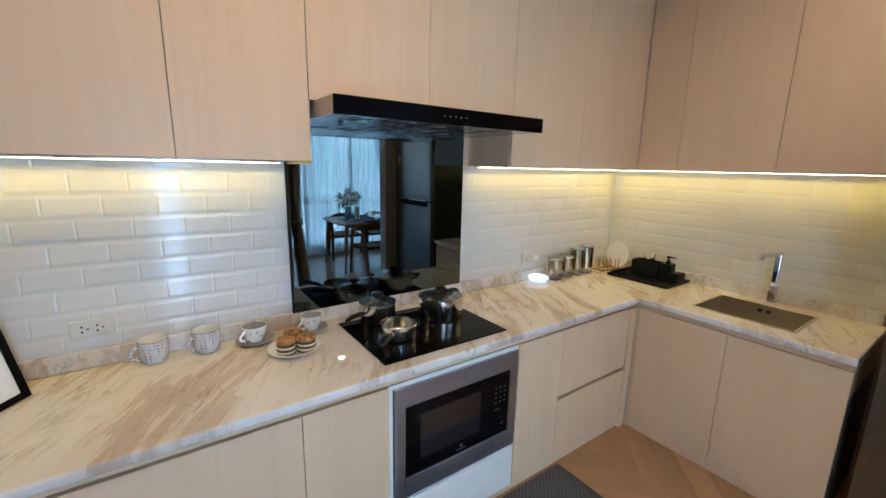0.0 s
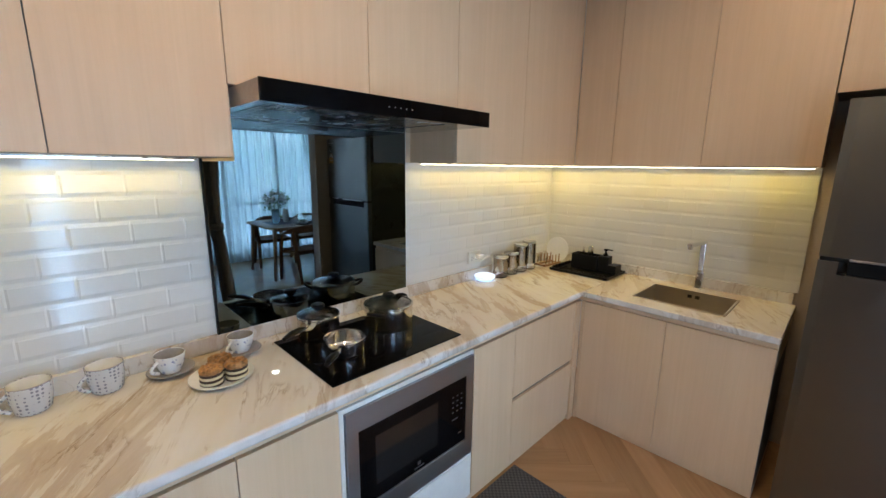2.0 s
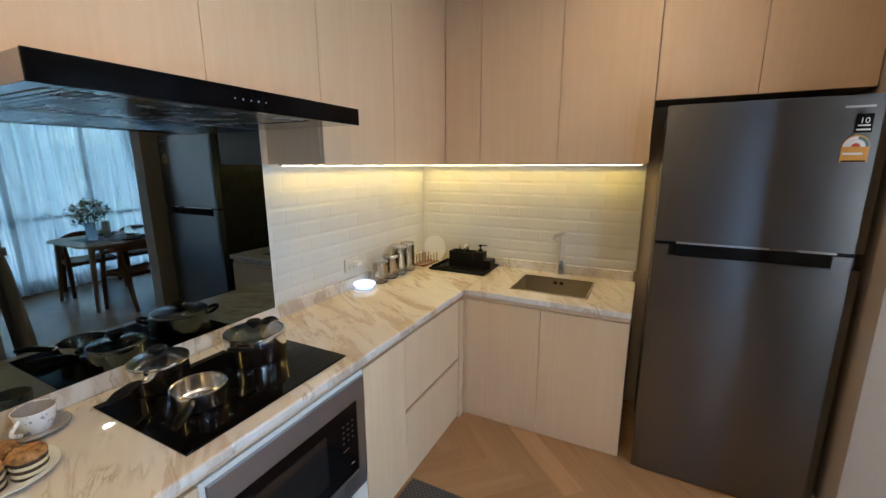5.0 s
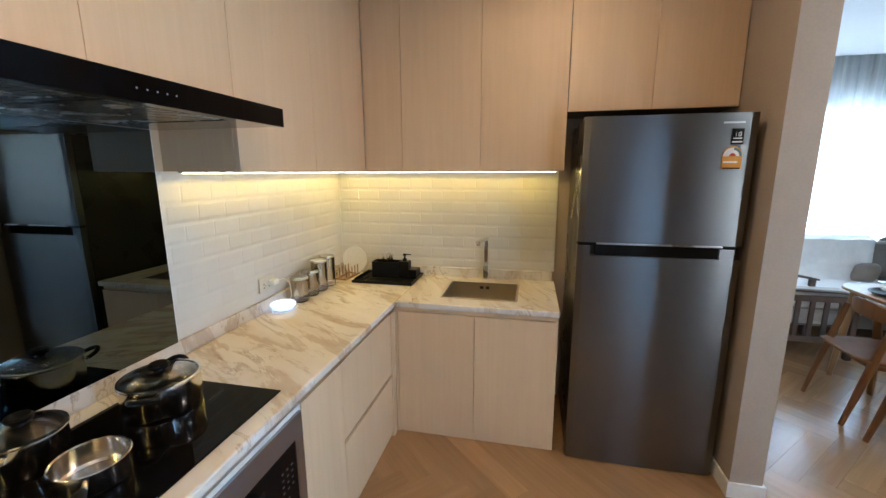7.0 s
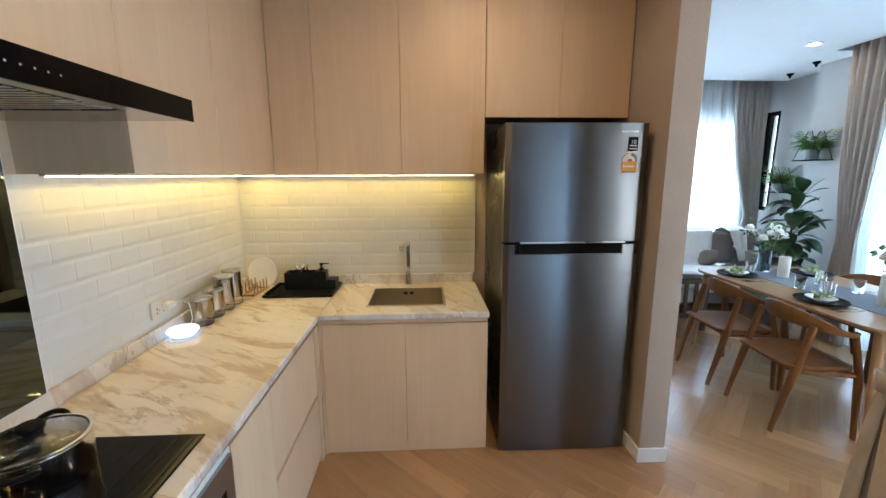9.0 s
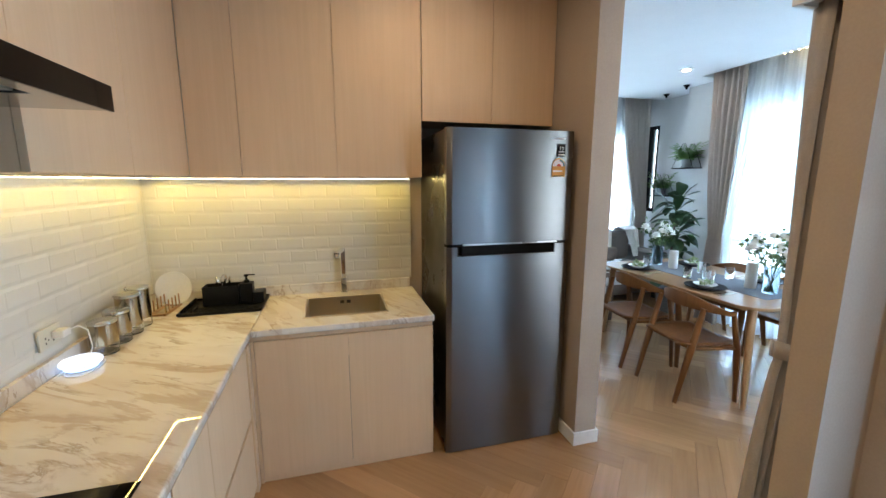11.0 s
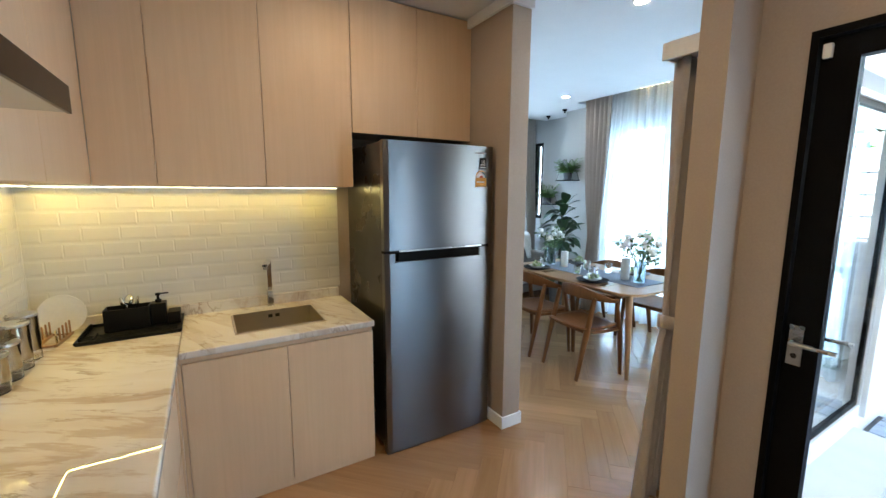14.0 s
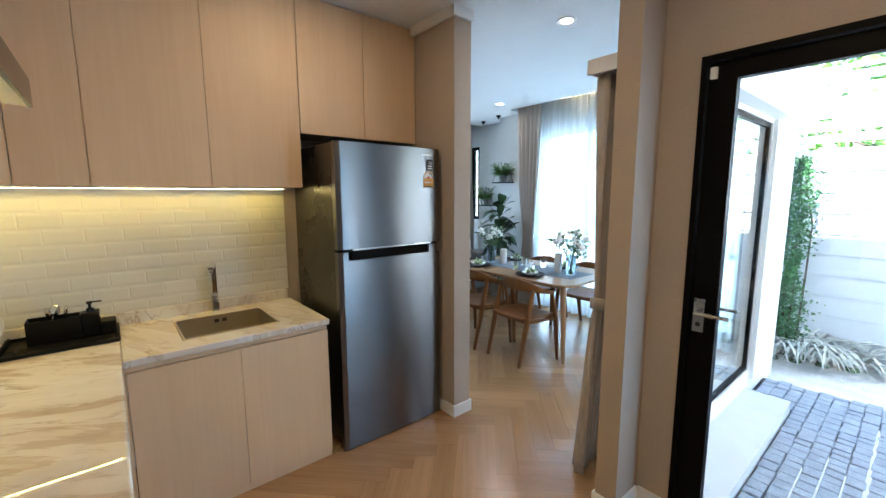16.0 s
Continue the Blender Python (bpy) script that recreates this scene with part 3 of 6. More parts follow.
def tree(x, y, height, spread, seed, leaves=1500):
    rng = random.Random(seed)
    t = thing("garden_tree", "leafy green garden tree beyond the window", "tree", x, y, -0.16, group="garden trees")
    bm = bmesh.new()
    tube(bm, [(0, 0, 0), (0.03, 0.02, height * 0.3), (-0.02, 0.04, height * 0.6), (0, 0, height * 0.95)], [0.07, 0.055, 0.035, 0.01], 8)
    spots = []
    for i in range(16):
        a, z = rng.uniform(0, 6.28), height * rng.uniform(0.15, 0.85)
        reach = spread * rng.uniform(0.5, 1.0) * (1.1 - 0.4 * z / height)
        tip = Vector((math.cos(a) * reach, math.sin(a) * reach, z + rng.uniform(0.1, 0.5)))
        root = Vector((0, 0, z * 0.9))
        tube(bm, [root, (root + tip) / 2 + Vector((0, 0, 0.05)), tip], [0.02, 0.014, 0.005], 5)
        for _ in range(leaves // 16):
            q = root.lerp(tip, rng.uniform(0.35, 1.05))
            spots.append(q + Vector((rng.gauss(0, 0.16), rng.gauss(0, 0.16), rng.gauss(0, 0.16))))
    part("trunk", bm, M_BARK, t, smooth=True)
    bm = bmesh.new()
    leaf_cloud(bm, spots, 0.12, rng)
    part("crown", bm, M_FERN, t, "crown of small green leaves")


for i, (x, y, h, s) in enumerate(((-0.3, -7.6, 3.6, 1.0), (1.3, -7.8, 3.9, 1.1), (2.7, -7.6, 3.5, 1.0), (5.4, -3.0, 3.4, 0.9), (5.2, -4.6, 3.6, 1.0), (-1.9, -7.0, 4.0, 1.1), (-3.3, -7.1, 3.8, 1.1))):
    tree(x, y, h, s, 11 + i)

# climbing plant on the fence corner, and strap-leaved plants at its foot
rng = random.Random(5)
climber = thing("climbing_plant", "dense green climber growing up beside the fence", "plant", -1.28, -5.42, -0.16)
bm = bmesh.new()
for k in range(5):
    x = rng.uniform(-0.08, 0.08)
    tube(bm, [(x, 0, 0), (x + rng.uniform(-0.05, 0.05), 0.03, 0.7), (x + rng.uniform(-0.08, 0.08), 0.0, 1.4), (x + rng.uniform(-0.1, 0.1), 0.02, 2.0)], [0.012, 0.01, 0.007, 0.003], 5)
part("stems", bm, M_BARK, climber, smooth=True)
bm = bmesh.new()
spots = []
for _ in range(4600):
    z = rng.uniform(0.05, 2.05)
    w = 0.10 + 0.035 * math.sin(z * 5) + 0.03 * math.sin(z * 11 + 1)
    spots.append(Vector((rng.gauss(0, w * 0.6), rng.uniform(-0.08, 0.16), z)))
leaf_cloud(bm, spots, 0.038, rng)
part("foliage", bm, M_CLIMBER, climber, "small glossy green leaves")


def strap_plant(x, y, seed, size=0.4):
    rng = random.Random(seed)
    ob = thing("strap_leaf_plant", "low tuft of arching variegated strap leaves in the garden", "plant", x, y, -0.16, group="strap-leaved plants")
    bm = bmesh.new()
    for _ in range(46):
        a, l = rng.uniform(0, 6.28), size * rng.uniform(0.6, 1.2)
        c, s = math.cos(a), math.sin(a)
        last = None
        for i in range(6):
            u = i / 5
            p = Vector((c * l * u, s * l * u, l * (1.75 * u - 1.50 * u * u)))
            w = 0.019 * (1 - u) ** 0.7 + 0.002
            row = [bm.verts.new(p + Vector((-s * w, c * w, 0.004))), bm.verts.new(p), bm.verts.new(p + Vector((s * w, -c * w, 0.004)))]
            if last:
                bm.faces.new((last[0], row[0], row[1], last[1]))
                bm.faces.new((last[1], row[1], row[2], last[2]))
            last = row
    part("leaves", bm, M_STRAP, ob, smooth=True)
    part("crown", lathe(bmesh.new(), [(0, 0.05), (0.05, 0.03), (0.06, 0), (0, 0)], 10), M_STEM, ob)


M_STRAP = varied("variegated_leaf", (0.70, 0.75, 0.62), 0.45, scale=30, amount=0.45)
for i, (x, y, s) in enumerate(((-1.22, -5.24, 0.50), (-1.40, -5.30, 0.52), (-1.60, -5.36, 0.50), (-1.80, -5.42, 0.44), (-1.42, -5.44, 0.5), (-2.3, -5.46, 0.36))):
    strap_plant(x, y, 40 + i, s)

# ---- windows ----


def window(name, label, axis, at, a0, a1, z0, z1, bars=(), thick=0.06, frame_mat=None, width=0.05, rail=None):
    """A fixed window filling an opening; axis: along which it runs; rail: the height of a cross rail before the panes."""
    frame_mat = frame_mat or M_BLACK_FRAME
    w = tagged(new(name), label, "window", kind="structure")
    BASE[w] = ((a0 + a1) / 2, at, z0) if axis == "x" else (at, (a0 + a1) / 2, z0)
    w.location = BASE[w]

    def bx(a, b, c, d, t=thick):
        return (a, b, at - t / 2, at + t / 2, c, d) if axis == "x" else (at - t / 2, at + t / 2, a, b, c, d)
    rows = [bx(a0, a0 + width, z0, z1), bx(a1 - width, a1, z0, z1), bx(a0 + width, a1 - width, z0, z0 + width), bx(a0 + width, a1 - width, z1 - width, z1)]
    part("window_frame", boxes(*rows), frame_mat, w, world=True)
    cuts = [a0 + width, *[b for b in bars], a1 - width]
    for b in bars:
        part("mullion", boxes(bx(b - 0.02, b + 0.02, z0 + width, z1 - width)), frame_mat, w, world=True)
    if rail:
        part("cross_rail", boxes(bx(a0 + width, a1 - width, rail - 0.02, rail + 0.02, 0.07)), frame_mat, w, world=True)
    for a, b in zip(cuts, cuts[1:]):
        lo, hi = a + (0.02 if a in bars else 0), b - (0.02 if b in bars else 0)
        pane = part("pane", boxes(bx(lo, hi, z0 + width, z1 - width, 0.008)), M_PANE, w, world=True)
        pane.visible_shadow = False
    return w


window("window_1", "wide black-framed dining room window behind sheer curtains", "x", -4.70, -1.02, 1.50, 0.10, 2.36, bars=(-0.18, 0.66), rail=0.93)
window("window_2", "tall black-framed window in the dining room side wall", "y", -1.282, -3.90, -2.25, 0.13, 2.07, thick=0.03, width=0.035)
window("window_3", "wide black-framed living room window behind sheer curtains", "y", 3.20, -4.78, -2.30, 0.30, 2.26, bars=(-3.54,))
window("window_4", "narrow black-framed window in the living room wall", "x", -5.04, 2.90, 3.11, 1.12, 2.36)
setting("window_canopy", boxes((-1.42, -1.3125, -4.3, -2.13, 2.10, 2.16), (-1.345, -1.3125, -3.98, -3.91, 0.05, 2.095), r=0.004), M_RENDER, "white rendered hood over the outside of the tall window", "canopy")

# ---- garden door ----
door = tagged(new("door_1"), "closed black-framed glazed garden door with a nickel lever handle", "door", kind="structure")
BASE[door] = (-1.93, -1.99, 0)
door.location = BASE[door]
part("jamb", boxes((-1.476, -1.454, -2.06, -1.952, 0, 2.105), (-2.404, -2.358, -2.06, -1.952, 0, 2.105), (-2.358, -1.476, -2.06, -1.952, 2.08, 2.105)), M_BLACK_FRAME, door, world=True)
part("threshold", boxes((-2.358, -1.476, -2.10, -1.962, -0.10, 0.012)), M_CONCRETE, door, world=True)
leaf = part("leaf", boxes((-1.578, -1.4785, -2.025, -1.978, 0.015, 2.077), (-2.355, -2.280, -2.025, -1.978, 0.015, 2.077),
                          (-2.280, -1.578, -2.025, -1.978, 2.005, 2.077), (-2.280, -1.578, -2.025, -1.978, 0.015, 0.09)), M_BLACK_FRAME, door, world=True)
pane = part("pane", boxes((-2.280, -1.578, -2.006, -1.998, 0.09, 2.005)), M_PANE, leaf, world=True)
pane.visible_shadow = False
part("lock_plate", boxes((-1.534, -1.490, -1.978, -1.972, 0.94, 1.09), r=0.002), M_LOCK, leaf, "satin nickel lock plate", world=True)
bm = bmesh.new()
tube(bm, [(-1.512, -1.972, 1.035), (-1.512, -1.925, 1.035), (-1.522, -1.918, 1.035), (-1.640, -1.916, 1.035)], 0.008, 10)
part("lever", bm, M_NICKEL, leaf, "satin nickel lever", smooth=True, world=True)
bm = bmesh.new()
tube(bm, [(-1.512, -2.025, 1.035), (-1.512, -2.075, 1.035), (-1.522, -2.082, 1.035), (-1.640, -2.084, 1.035)], 0.008, 10)
part("lever", bm, M_NICKEL, leaf, "satin nickel lever", smooth=True, world=True)
bm = bmesh.new()
lathe(bm, [(0, 0.004), (0.009, 0.004), (0.010, 0), (0, 0)], 14, m=pose(-1.512, -1.972, 0.975, 90))
part("keyhole", bm, M_BLACK_PLASTIC, leaf, world=True)
part("contact_sensor", boxes((-1.510, -1.486, -1.978, -1.958, 2.012, 2.058), r=0.003), M_PLASTIC, leaf, "small white plastic door contact", world=True)

# ---- cabinets ----
FRONT = 0.02          # face of the lower doors
GAP = 0.0013


def door_panel(name, parent, axis, a0, a1, z0, z1, face, depth=0.019, mat=None):
    """A flat cabinet front with softened edges; axis y: it faces -y, axis x: it faces -x."""
    mat = mat or M_LAMINATE
    a0, a1, z0, z1 = a0 + GAP, a1 - GAP, z0 + GAP, z1 - GAP
    row = (a0, a1, face, face + depth, z0, z1) if axis == "y" else (face, face + depth, a0, a1, z0, z1)
    return part(name, boxes(row, r=0.0012), mat, parent, world=True)


def unit(name, label, axis, a0, a1, z0, z1, face, back, fronts, group, plinth=False, body_top=None):
    """A cabinet box with its fronts: rows of (name, a0, a1, z0, z1)."""
    u = thing(name, label, "cabinet", *(((a0 + a1) / 2, (face + back) / 2) if axis == "y" else ((face + back) / 2, (a0 + a1) / 2)), z0 if not plinth else 0, group=group)
    f = face + 0.0205
    lo = z0 if not plinth else 0.04
    hi = body_top or z1
    row = (a0 + 0.0005, a1 - 0.0005, f, back, lo, hi) if axis == "y" else (f, back, a0 + 0.0005, a1 - 0.0005, lo, hi)
    part("body", boxes(row), M_DARKENED_CARCASS, u, world=True)
    if plinth:
        row = (a0, a1, face + 0.012, back, 0, 0.039) if axis == "y" else (face + 0.012, back, a0, a1, 0, 0.039)
        part("plinth", boxes(row), M_LAMINATE, u, world=True)
    for n, b0, b1, c0, c1 in fronts:
        door_panel(n, u, axis, b0, b1, c0, c1, face)
    return u


LOW = ("lower cabinets")
TOP = 0.785
unit("base_cabinet", "pale oak laminate base cabinet under the marble worktop", "y", -3.45, -2.55, 0, TOP, FRONT, 0.635, [("door", -3.45, -3.0, 0.04, TOP), ("door", -3.0, -2.55, 0.04, TOP)], LOW, True)
unit("base_cabinet", "pale oak laminate base cabinet under the marble worktop", "y", -2.55, -1.95, 0, TOP, FRONT, 0.635, [("door", -2.55, -1.95, 0.04, TOP)], LOW, True)
unit("base_cabinet", "narrow pale oak laminate base cabinet beside the oven", "y", -1.95, -1.637, 0, TOP, FRONT, 0.635, [("door", -1.95, -1.637, 0.04, TOP)], LOW, True)
unit("base_cabinet", "narrow pale oak laminate base cabinet beside the oven", "y", -0.962, -0.652, 0, TOP, FRONT, 0.635, [("door", -0.962, -0.652, 0.04, TOP)], LOW, True)
drawers = unit("drawer_cabinet", "pale oak laminate cabinet with two deep drawers and a grip groove", "y", -0.652, -0.036, 0, TOP, FRONT, 0.635, [("drawer", -0.652, -0.036, 0.04, 0.392), ("drawer", -0.652, -0.036, 0.412, TOP)], LOW, True)
part("grip_groove", boxes((-0.65, -0.038, 0.034, 0.0405, 0.39, 0.414)), M_DARKENED_CARCASS, drawers, world=True)
part("corner_post", boxes((-0.0355, 0.0195, 0.012, 0.060, 0.0, TOP), (0.022, 0.060, -0.0045, 0.0118, 0.0, TOP), (0.032, 0.060, -0.0468, -0.0050, 0.0, 0.039), r=0.001), M_LAMINATE, drawers, world=True)
sink_unit = unit("sink_cabinet", "pale oak laminate two-door sink cabinet beside the fridge", "x", -0.920, -0.047, 0, TOP, FRONT, 0.60, [("door", -0.4615, -0.006, 0.04, TOP), ("door", -0.920, -0.4615, 0.04, TOP)], LOW, True, 0.655)
part("side_panel", boxes((FRONT + 0.0205, 0.62, -0.9195, -0.902, 0.656, TOP)), M_LAMINATE, sink_unit, world=True)
part("front_rail", boxes((FRONT + 0.0205, 0.058, -0.9015, -0.05, 0.656, TOP)), M_LAMINATE, sink_unit, world=True)

# oven housing
house = thing("oven_cabinet", "white-lined oven housing cabinet under the hob", "cabinet", -1.30, 0.33, 0, group=LOW)
part("side_panel", boxes((-1.635, -1.619, FRONT + 0.004, 0.635, 0.04, TOP)), M_WHITE_LAMINATE, house, world=True)
part("side_panel", boxes((-0.970, -0.964, FRONT + 0.004, 0.635, 0.04, TOP)), M_WHITE_LAMINATE, house, world=True)
part("top_rail", boxes((-1.618, -0.971, FRONT + 0.004, 0.635, 0.767, TOP)), M_WHITE_LAMINATE, house, world=True)
part("shelf", boxes((-1.618, -0.971, FRONT + 0.004, 0.635, 0.262, 0.278)), M_WHITE_LAMINATE, house, world=True)
part("plinth", boxes((-1.635, -0.964, 0.032, 0.635, 0, 0.039)), M_LAMINATE, house, world=True)
part("drawer", boxes((-1.617, -0.972, FRONT, 0.039, 0.042, 0.260), r=0.0012), M_WHITE_LAMINATE, house, world=True)

# shadow channel under the worktop
single("grip_channel", boxes((-3.45, 0.110, 0.030, 0.110, TOP + 0.004, 0.8145), (0.030, 0.110, -0.918, 0.0295, TOP + 0.0015, 0.8145), (0.1105, 0.62, -0.918, -0.90, TOP + 0.0015, 0.8145)), M_LAMINATE, "recessed grip channel of oak laminate below the worktop", "trim", kind="structure")

UP, UPZ = 0.285, 1.592
FACE_X = 0.319
HIGH = ("wall cabinets")
unit("wall_cabinet", "tall pale oak laminate wall cabinet above the tiles", "y", -3.45, -2.61, UPZ, CEIL - 0.006, UP, 0.643, [("door", -3.45, -3.02, UPZ, 2.692), ("door", -3.02, -2.61, UPZ, 2.692)], HIGH)
unit("wall_cabinet", "tall pale oak laminate wall cabinet above the tiles", "y", -2.61, -1.802, UPZ, CEIL - 0.006, UP, 0.643, [("door", -2.61, -2.205, UPZ, 2.692), ("door", -2.205, -1.802, UPZ, 2.692)], HIGH)
unit("wall_cabinet", "short pale oak laminate wall cabinet above the cooker hood", "y", -1.802, -0.822, 1.803, CEIL - 0.006, UP, 0.643, [("door", -1.802, -1.305, 1.8015, 2.692), ("door", -1.305, -0.822, 1.8015, 2.692)], HIGH)
unit("wall_cabinet", "tall pale oak laminate wall cabinet beside the cooker hood", "y", -0.822, 0.318, UPZ, CEIL - 0.006, UP, 0.643, [("door", -0.822, -0.285, UPZ, 2.692), ("door", -0.285, 0.318, UPZ, 2.692)], HIGH).children[0].data.materials[0] = M_LAMINATE
unit("wall_cabinet", "tall pale oak laminate wall cabinet above the sink", "x", -0.928, 0.282, UPZ, CEIL - 0.006, FACE_X, 0.653, [("door", 0.039, 0.284, UPZ, 2.692), ("door", -0.446, 0.039, UPZ, 2.692), ("door", -0.930, -0.446, UPZ, 2.692)], HIGH).children[0].data.materials[0] = M_LAMINATE
unit("wall_cabinet", "short pale oak laminate wall cabinet above the fridge", "x", -1.776, -0.932, 1.915, CEIL - 0.006, FACE_X, 0.659, [("door", -1.362, -0.932, 1.912, 2.692), ("door", -1.775, -1.362, 1.912, 2.692)], HIGH)
# visible side panel of the first left cabinet
single("side_panel", boxes((-1.8015, -1.7995, UP + 0.003, 0.641, UPZ - 0.010, 1.800)), M_LAMINATE, "pale oak laminate end panel of the wall cabinet", "panel", kind="structure")

single("filler_panel", boxes((-0.8530, -0.8225, 0.622, 0.642, 1.5925, 1.800)), M_LAMINATE, "narrow pale oak laminate filler beside the wall cabinet", "panel", kind="structure")

# under-cabinet light strips
for x0, x1, y0, y1 in ((-3.42, -1.84, 0.559, 0.571), (-0.80, 0.574, 0.559, 0.571), (0.562, 0.574, -0.90, 0.5545)):
    s = thing("led_strip", "warm glowing light strip under the wall cabinets", "light strip", (x0 + x1) / 2, (y0 + y1) / 2, 1.582, group="light strips")
    part("housing", boxes((x0 - 0.004, x1 + 0.004, y0 - 0.004, y1 + (0.004 if x1 - x0 > 0.1 else 0.0), 1.586, 1.592)), M_NICKEL, s, world=True)
    edge_x, edge_y = (0.004, 0.0046) if x1 - x0 > 0.1 else (0.0046, 0.004)
    part("diffuser", boxes((x0 + edge_x, x1 - edge_x, y0 + edge_y, y1 - edge_y, 1.5835, 1.5858), r=0.001), M_LED, s, world=True)

# worktop of two slabs, the second cut out for the sink
worktop = thing("worktop", "polished cream marble worktop with diagonal tan veins", "worktop", -1.4, 0.31, 0.816)
part("slab", boxes((-3.45, 0.637, 0.0006, 0.627, 0.816, 0.85)), M_MARBLE, worktop, world=True)
xs, ys = (0.0, 0.132, 0.503, 0.637), (-0.924, -0.690, -0.236, -0.0002)
bm = bmesh.new()
grid = {(i, j): bm.verts.new((x, y, 0.85)) for i, x in enumerate(xs) for j, y in enumerate(ys)}
faces = [bm.faces.new((grid[i, j], grid[i + 1, j], grid[i + 1, j + 1], grid[i, j + 1])) for i in range(3) for j in range(3) if (i, j) != (1, 1)]
out = bmesh.ops.extrude_face_region(bm, geom=faces)
bmesh.ops.translate(bm, verts=[g for g in out["geom"] if isinstance(g, bmesh.types.BMVert)], vec=(0, 0, -0.034))
part("slab", bm, M_MARBLE_SINK, worktop, world=True)
for ob in worktop.children:
    soft_edge = ob.modifiers.new("soft_edge", "BEVEL")
    soft_edge.width, soft_edge.segments, soft_edge.limit_method, soft_edge.angle_limit = (0.009 if ob.data.materials[0] is M_MARBLE else 0.006), 4, "ANGLE", radians(40)
up = thing("upstand", "low cream marble upstand along the tiled walls", "upstand", -1.4, 0.63, 0.8505)
part("strip", boxes((-3.45, 0.637, 0.622, 0.641, 0.8505, UPSTAND_TOP), r=0.0015), M_MARBLE, up, world=True)
part("strip", boxes((0.627, 0.651, -0.905, 0.6215, 0.8505, UPSTAND_TOP), r=0.0015), M_MARBLE_SINK, up, world=True)

# smoked mirror splashback
splash = thing("splashback", "smoked mirror glass splashback behind the hob", "splashback", -1.343, 0.628, UPSTAND_TOP + 0.001)
part("glass_panel", boxes((-1.804, -0.857, 0.622, 0.6300, UPSTAND_TOP + 0.001, 1.741), r=0.0008), M_MIRROR, splash, world=True)
part("edge_trim", boxes((-0.8568, -0.8535, 0.6235, 0.634, UPSTAND_TOP + 0.001, 1.741)), M_PLASTIC, splash, world=True)
part("edge_trim", boxes((-1.810, -1.804, 0.620, 0.634, UPSTAND_TOP + 0.001, 1.741)), M_BLACK_PLASTIC, splash, world=True)

# ---- kitchen: appliances ----
hob = thing("induction_hob", "flat black glass induction hob set on the worktop", "hob", -1.318, 0.30, 0.8502)
part("glass_plate", boxes((-1.630, -1.006, 0.064, 0.540, 0.8502, 0.856), r=0.0015), M_BLACK_GLASS, hob, world=True)

hood = thing("cooker_hood", "slim cooker hood with a black glass front and steel underside", "cooker hood", -1.302, 0.35, 1.741)
part("body", boxes((-1.780, -0.822, 0.106, 0.635, 1.762, 1.800)), M_HOOD_STEEL, hood, world=True)
part("side", boxes((-1.782, -1.780, 0.106, 0.62, 1.743, 1.800)), M_HOOD_SIDE, hood, world=True)
part("side", boxes((-0.8235, -0.8225, 0.106, 0.284, 1.743, 1.800)), M_HOOD_SIDE, hood, world=True)
part("front_glass", boxes((-1.783, -0.820, 0.097, 0.1055, 1.740, 1.801), r=0.001), M_BLACK_GLASS, hood, "gloss black glass front", world=True)
part("lip", boxes((-1.780, -0.824, 0.106, 0.150, 1.742, 1.762), (-1.780, -0.824, 0.590, 0.621, 1.742, 1.762), (-1.780, -1.740, 0.15, 0.59, 1.742, 1.762), (-1.016, -0.824, 0.15, 0.59, 1.742, 1.762)), M_HOOD_STEEL, hood, world=True)
for k in range(2):
    x0 = -1.735 + k * 0.358
    f = part("grease_filter", boxes((x0, x0 + 0.353, 0.155, 0.585, 1.749, 1.7615)), M_FILTER, hood, world=True)
    for i in range(13):
        part("slat", boxes((x0 + 0.008 + i * 0.0262, x0 + 0.027 + i * 0.0262, 0.168, 0.572, 1.7430, 1.7488), r=0.001), M_SLAT, f, world=True)
key_light = glow("hood_key_light", (0.30, 0.32, 0.34), 0.006)
for i in range(5):
    part("touch_key", boxes((-1.3585 + i * 0.0255, -1.3550 + i * 0.0255, 0.0962, 0.0970, 1.767, 1.7705)), key_light, hood, world=True)

oven = thing("built_in_microwave", "built-in microwave oven with brushed steel frame and black door", "oven", -1.294, 0.25, 0.2785)
part("body", boxes((-1.60, -0.985, 0.030, 0.50, 0.2785, 0.766)), M_BLACK_PLASTIC, oven, world=True)
part("frame_panel", boxes((-1.616, -1.570, FRONT - 0.006, 0.0295, 0.281, 0.766), (-1.018, -0.973, FRONT - 0.006, 0.0295, 0.281, 0.766), (-1.570, -1.018, FRONT - 0.006, 0.0295, 0.682, 0.766),
                          (-1.570, -1.018, FRONT - 0.006, 0.0295, 0.281, 0.325)), M_OVEN_STEEL, oven, "brushed steel frame", world=True)
odoor = part("door", boxes((-1.5685, -1.0195, FRONT - 0.004, 0.0295, 0.372, 0.6805)), M_BLACK_GLASS, oven, "black glass door", world=True)
part("window", boxes((-1.50, -1.19, FRONT - 0.0046, FRONT - 0.004, 0.43, 0.63)), M_OVEN_WINDOW, odoor, world=True)
part("lower_rail", boxes((-1.5685, -1.115, FRONT - 0.010, 0.0295, 0.3265, 0.3705), r=0.002), M_OVEN_STEEL, oven, world=True)
part("release_button", boxes((-1.1135, -1.0195, FRONT - 0.010, 0.0295, 0.3265, 0.3705), r=0.002), M_OVEN_STEEL, oven, world=True)
for i in range(3):
    for j in range(4):
        part("key", boxes((-1.105 + i * 0.026, -1.095 + i * 0.026, FRONT - 0.0046, FRONT - 0.004, 0.535 + j * 0.024, 0.541 + j * 0.024)), M_KEY_PRINT, odoor, world=True)
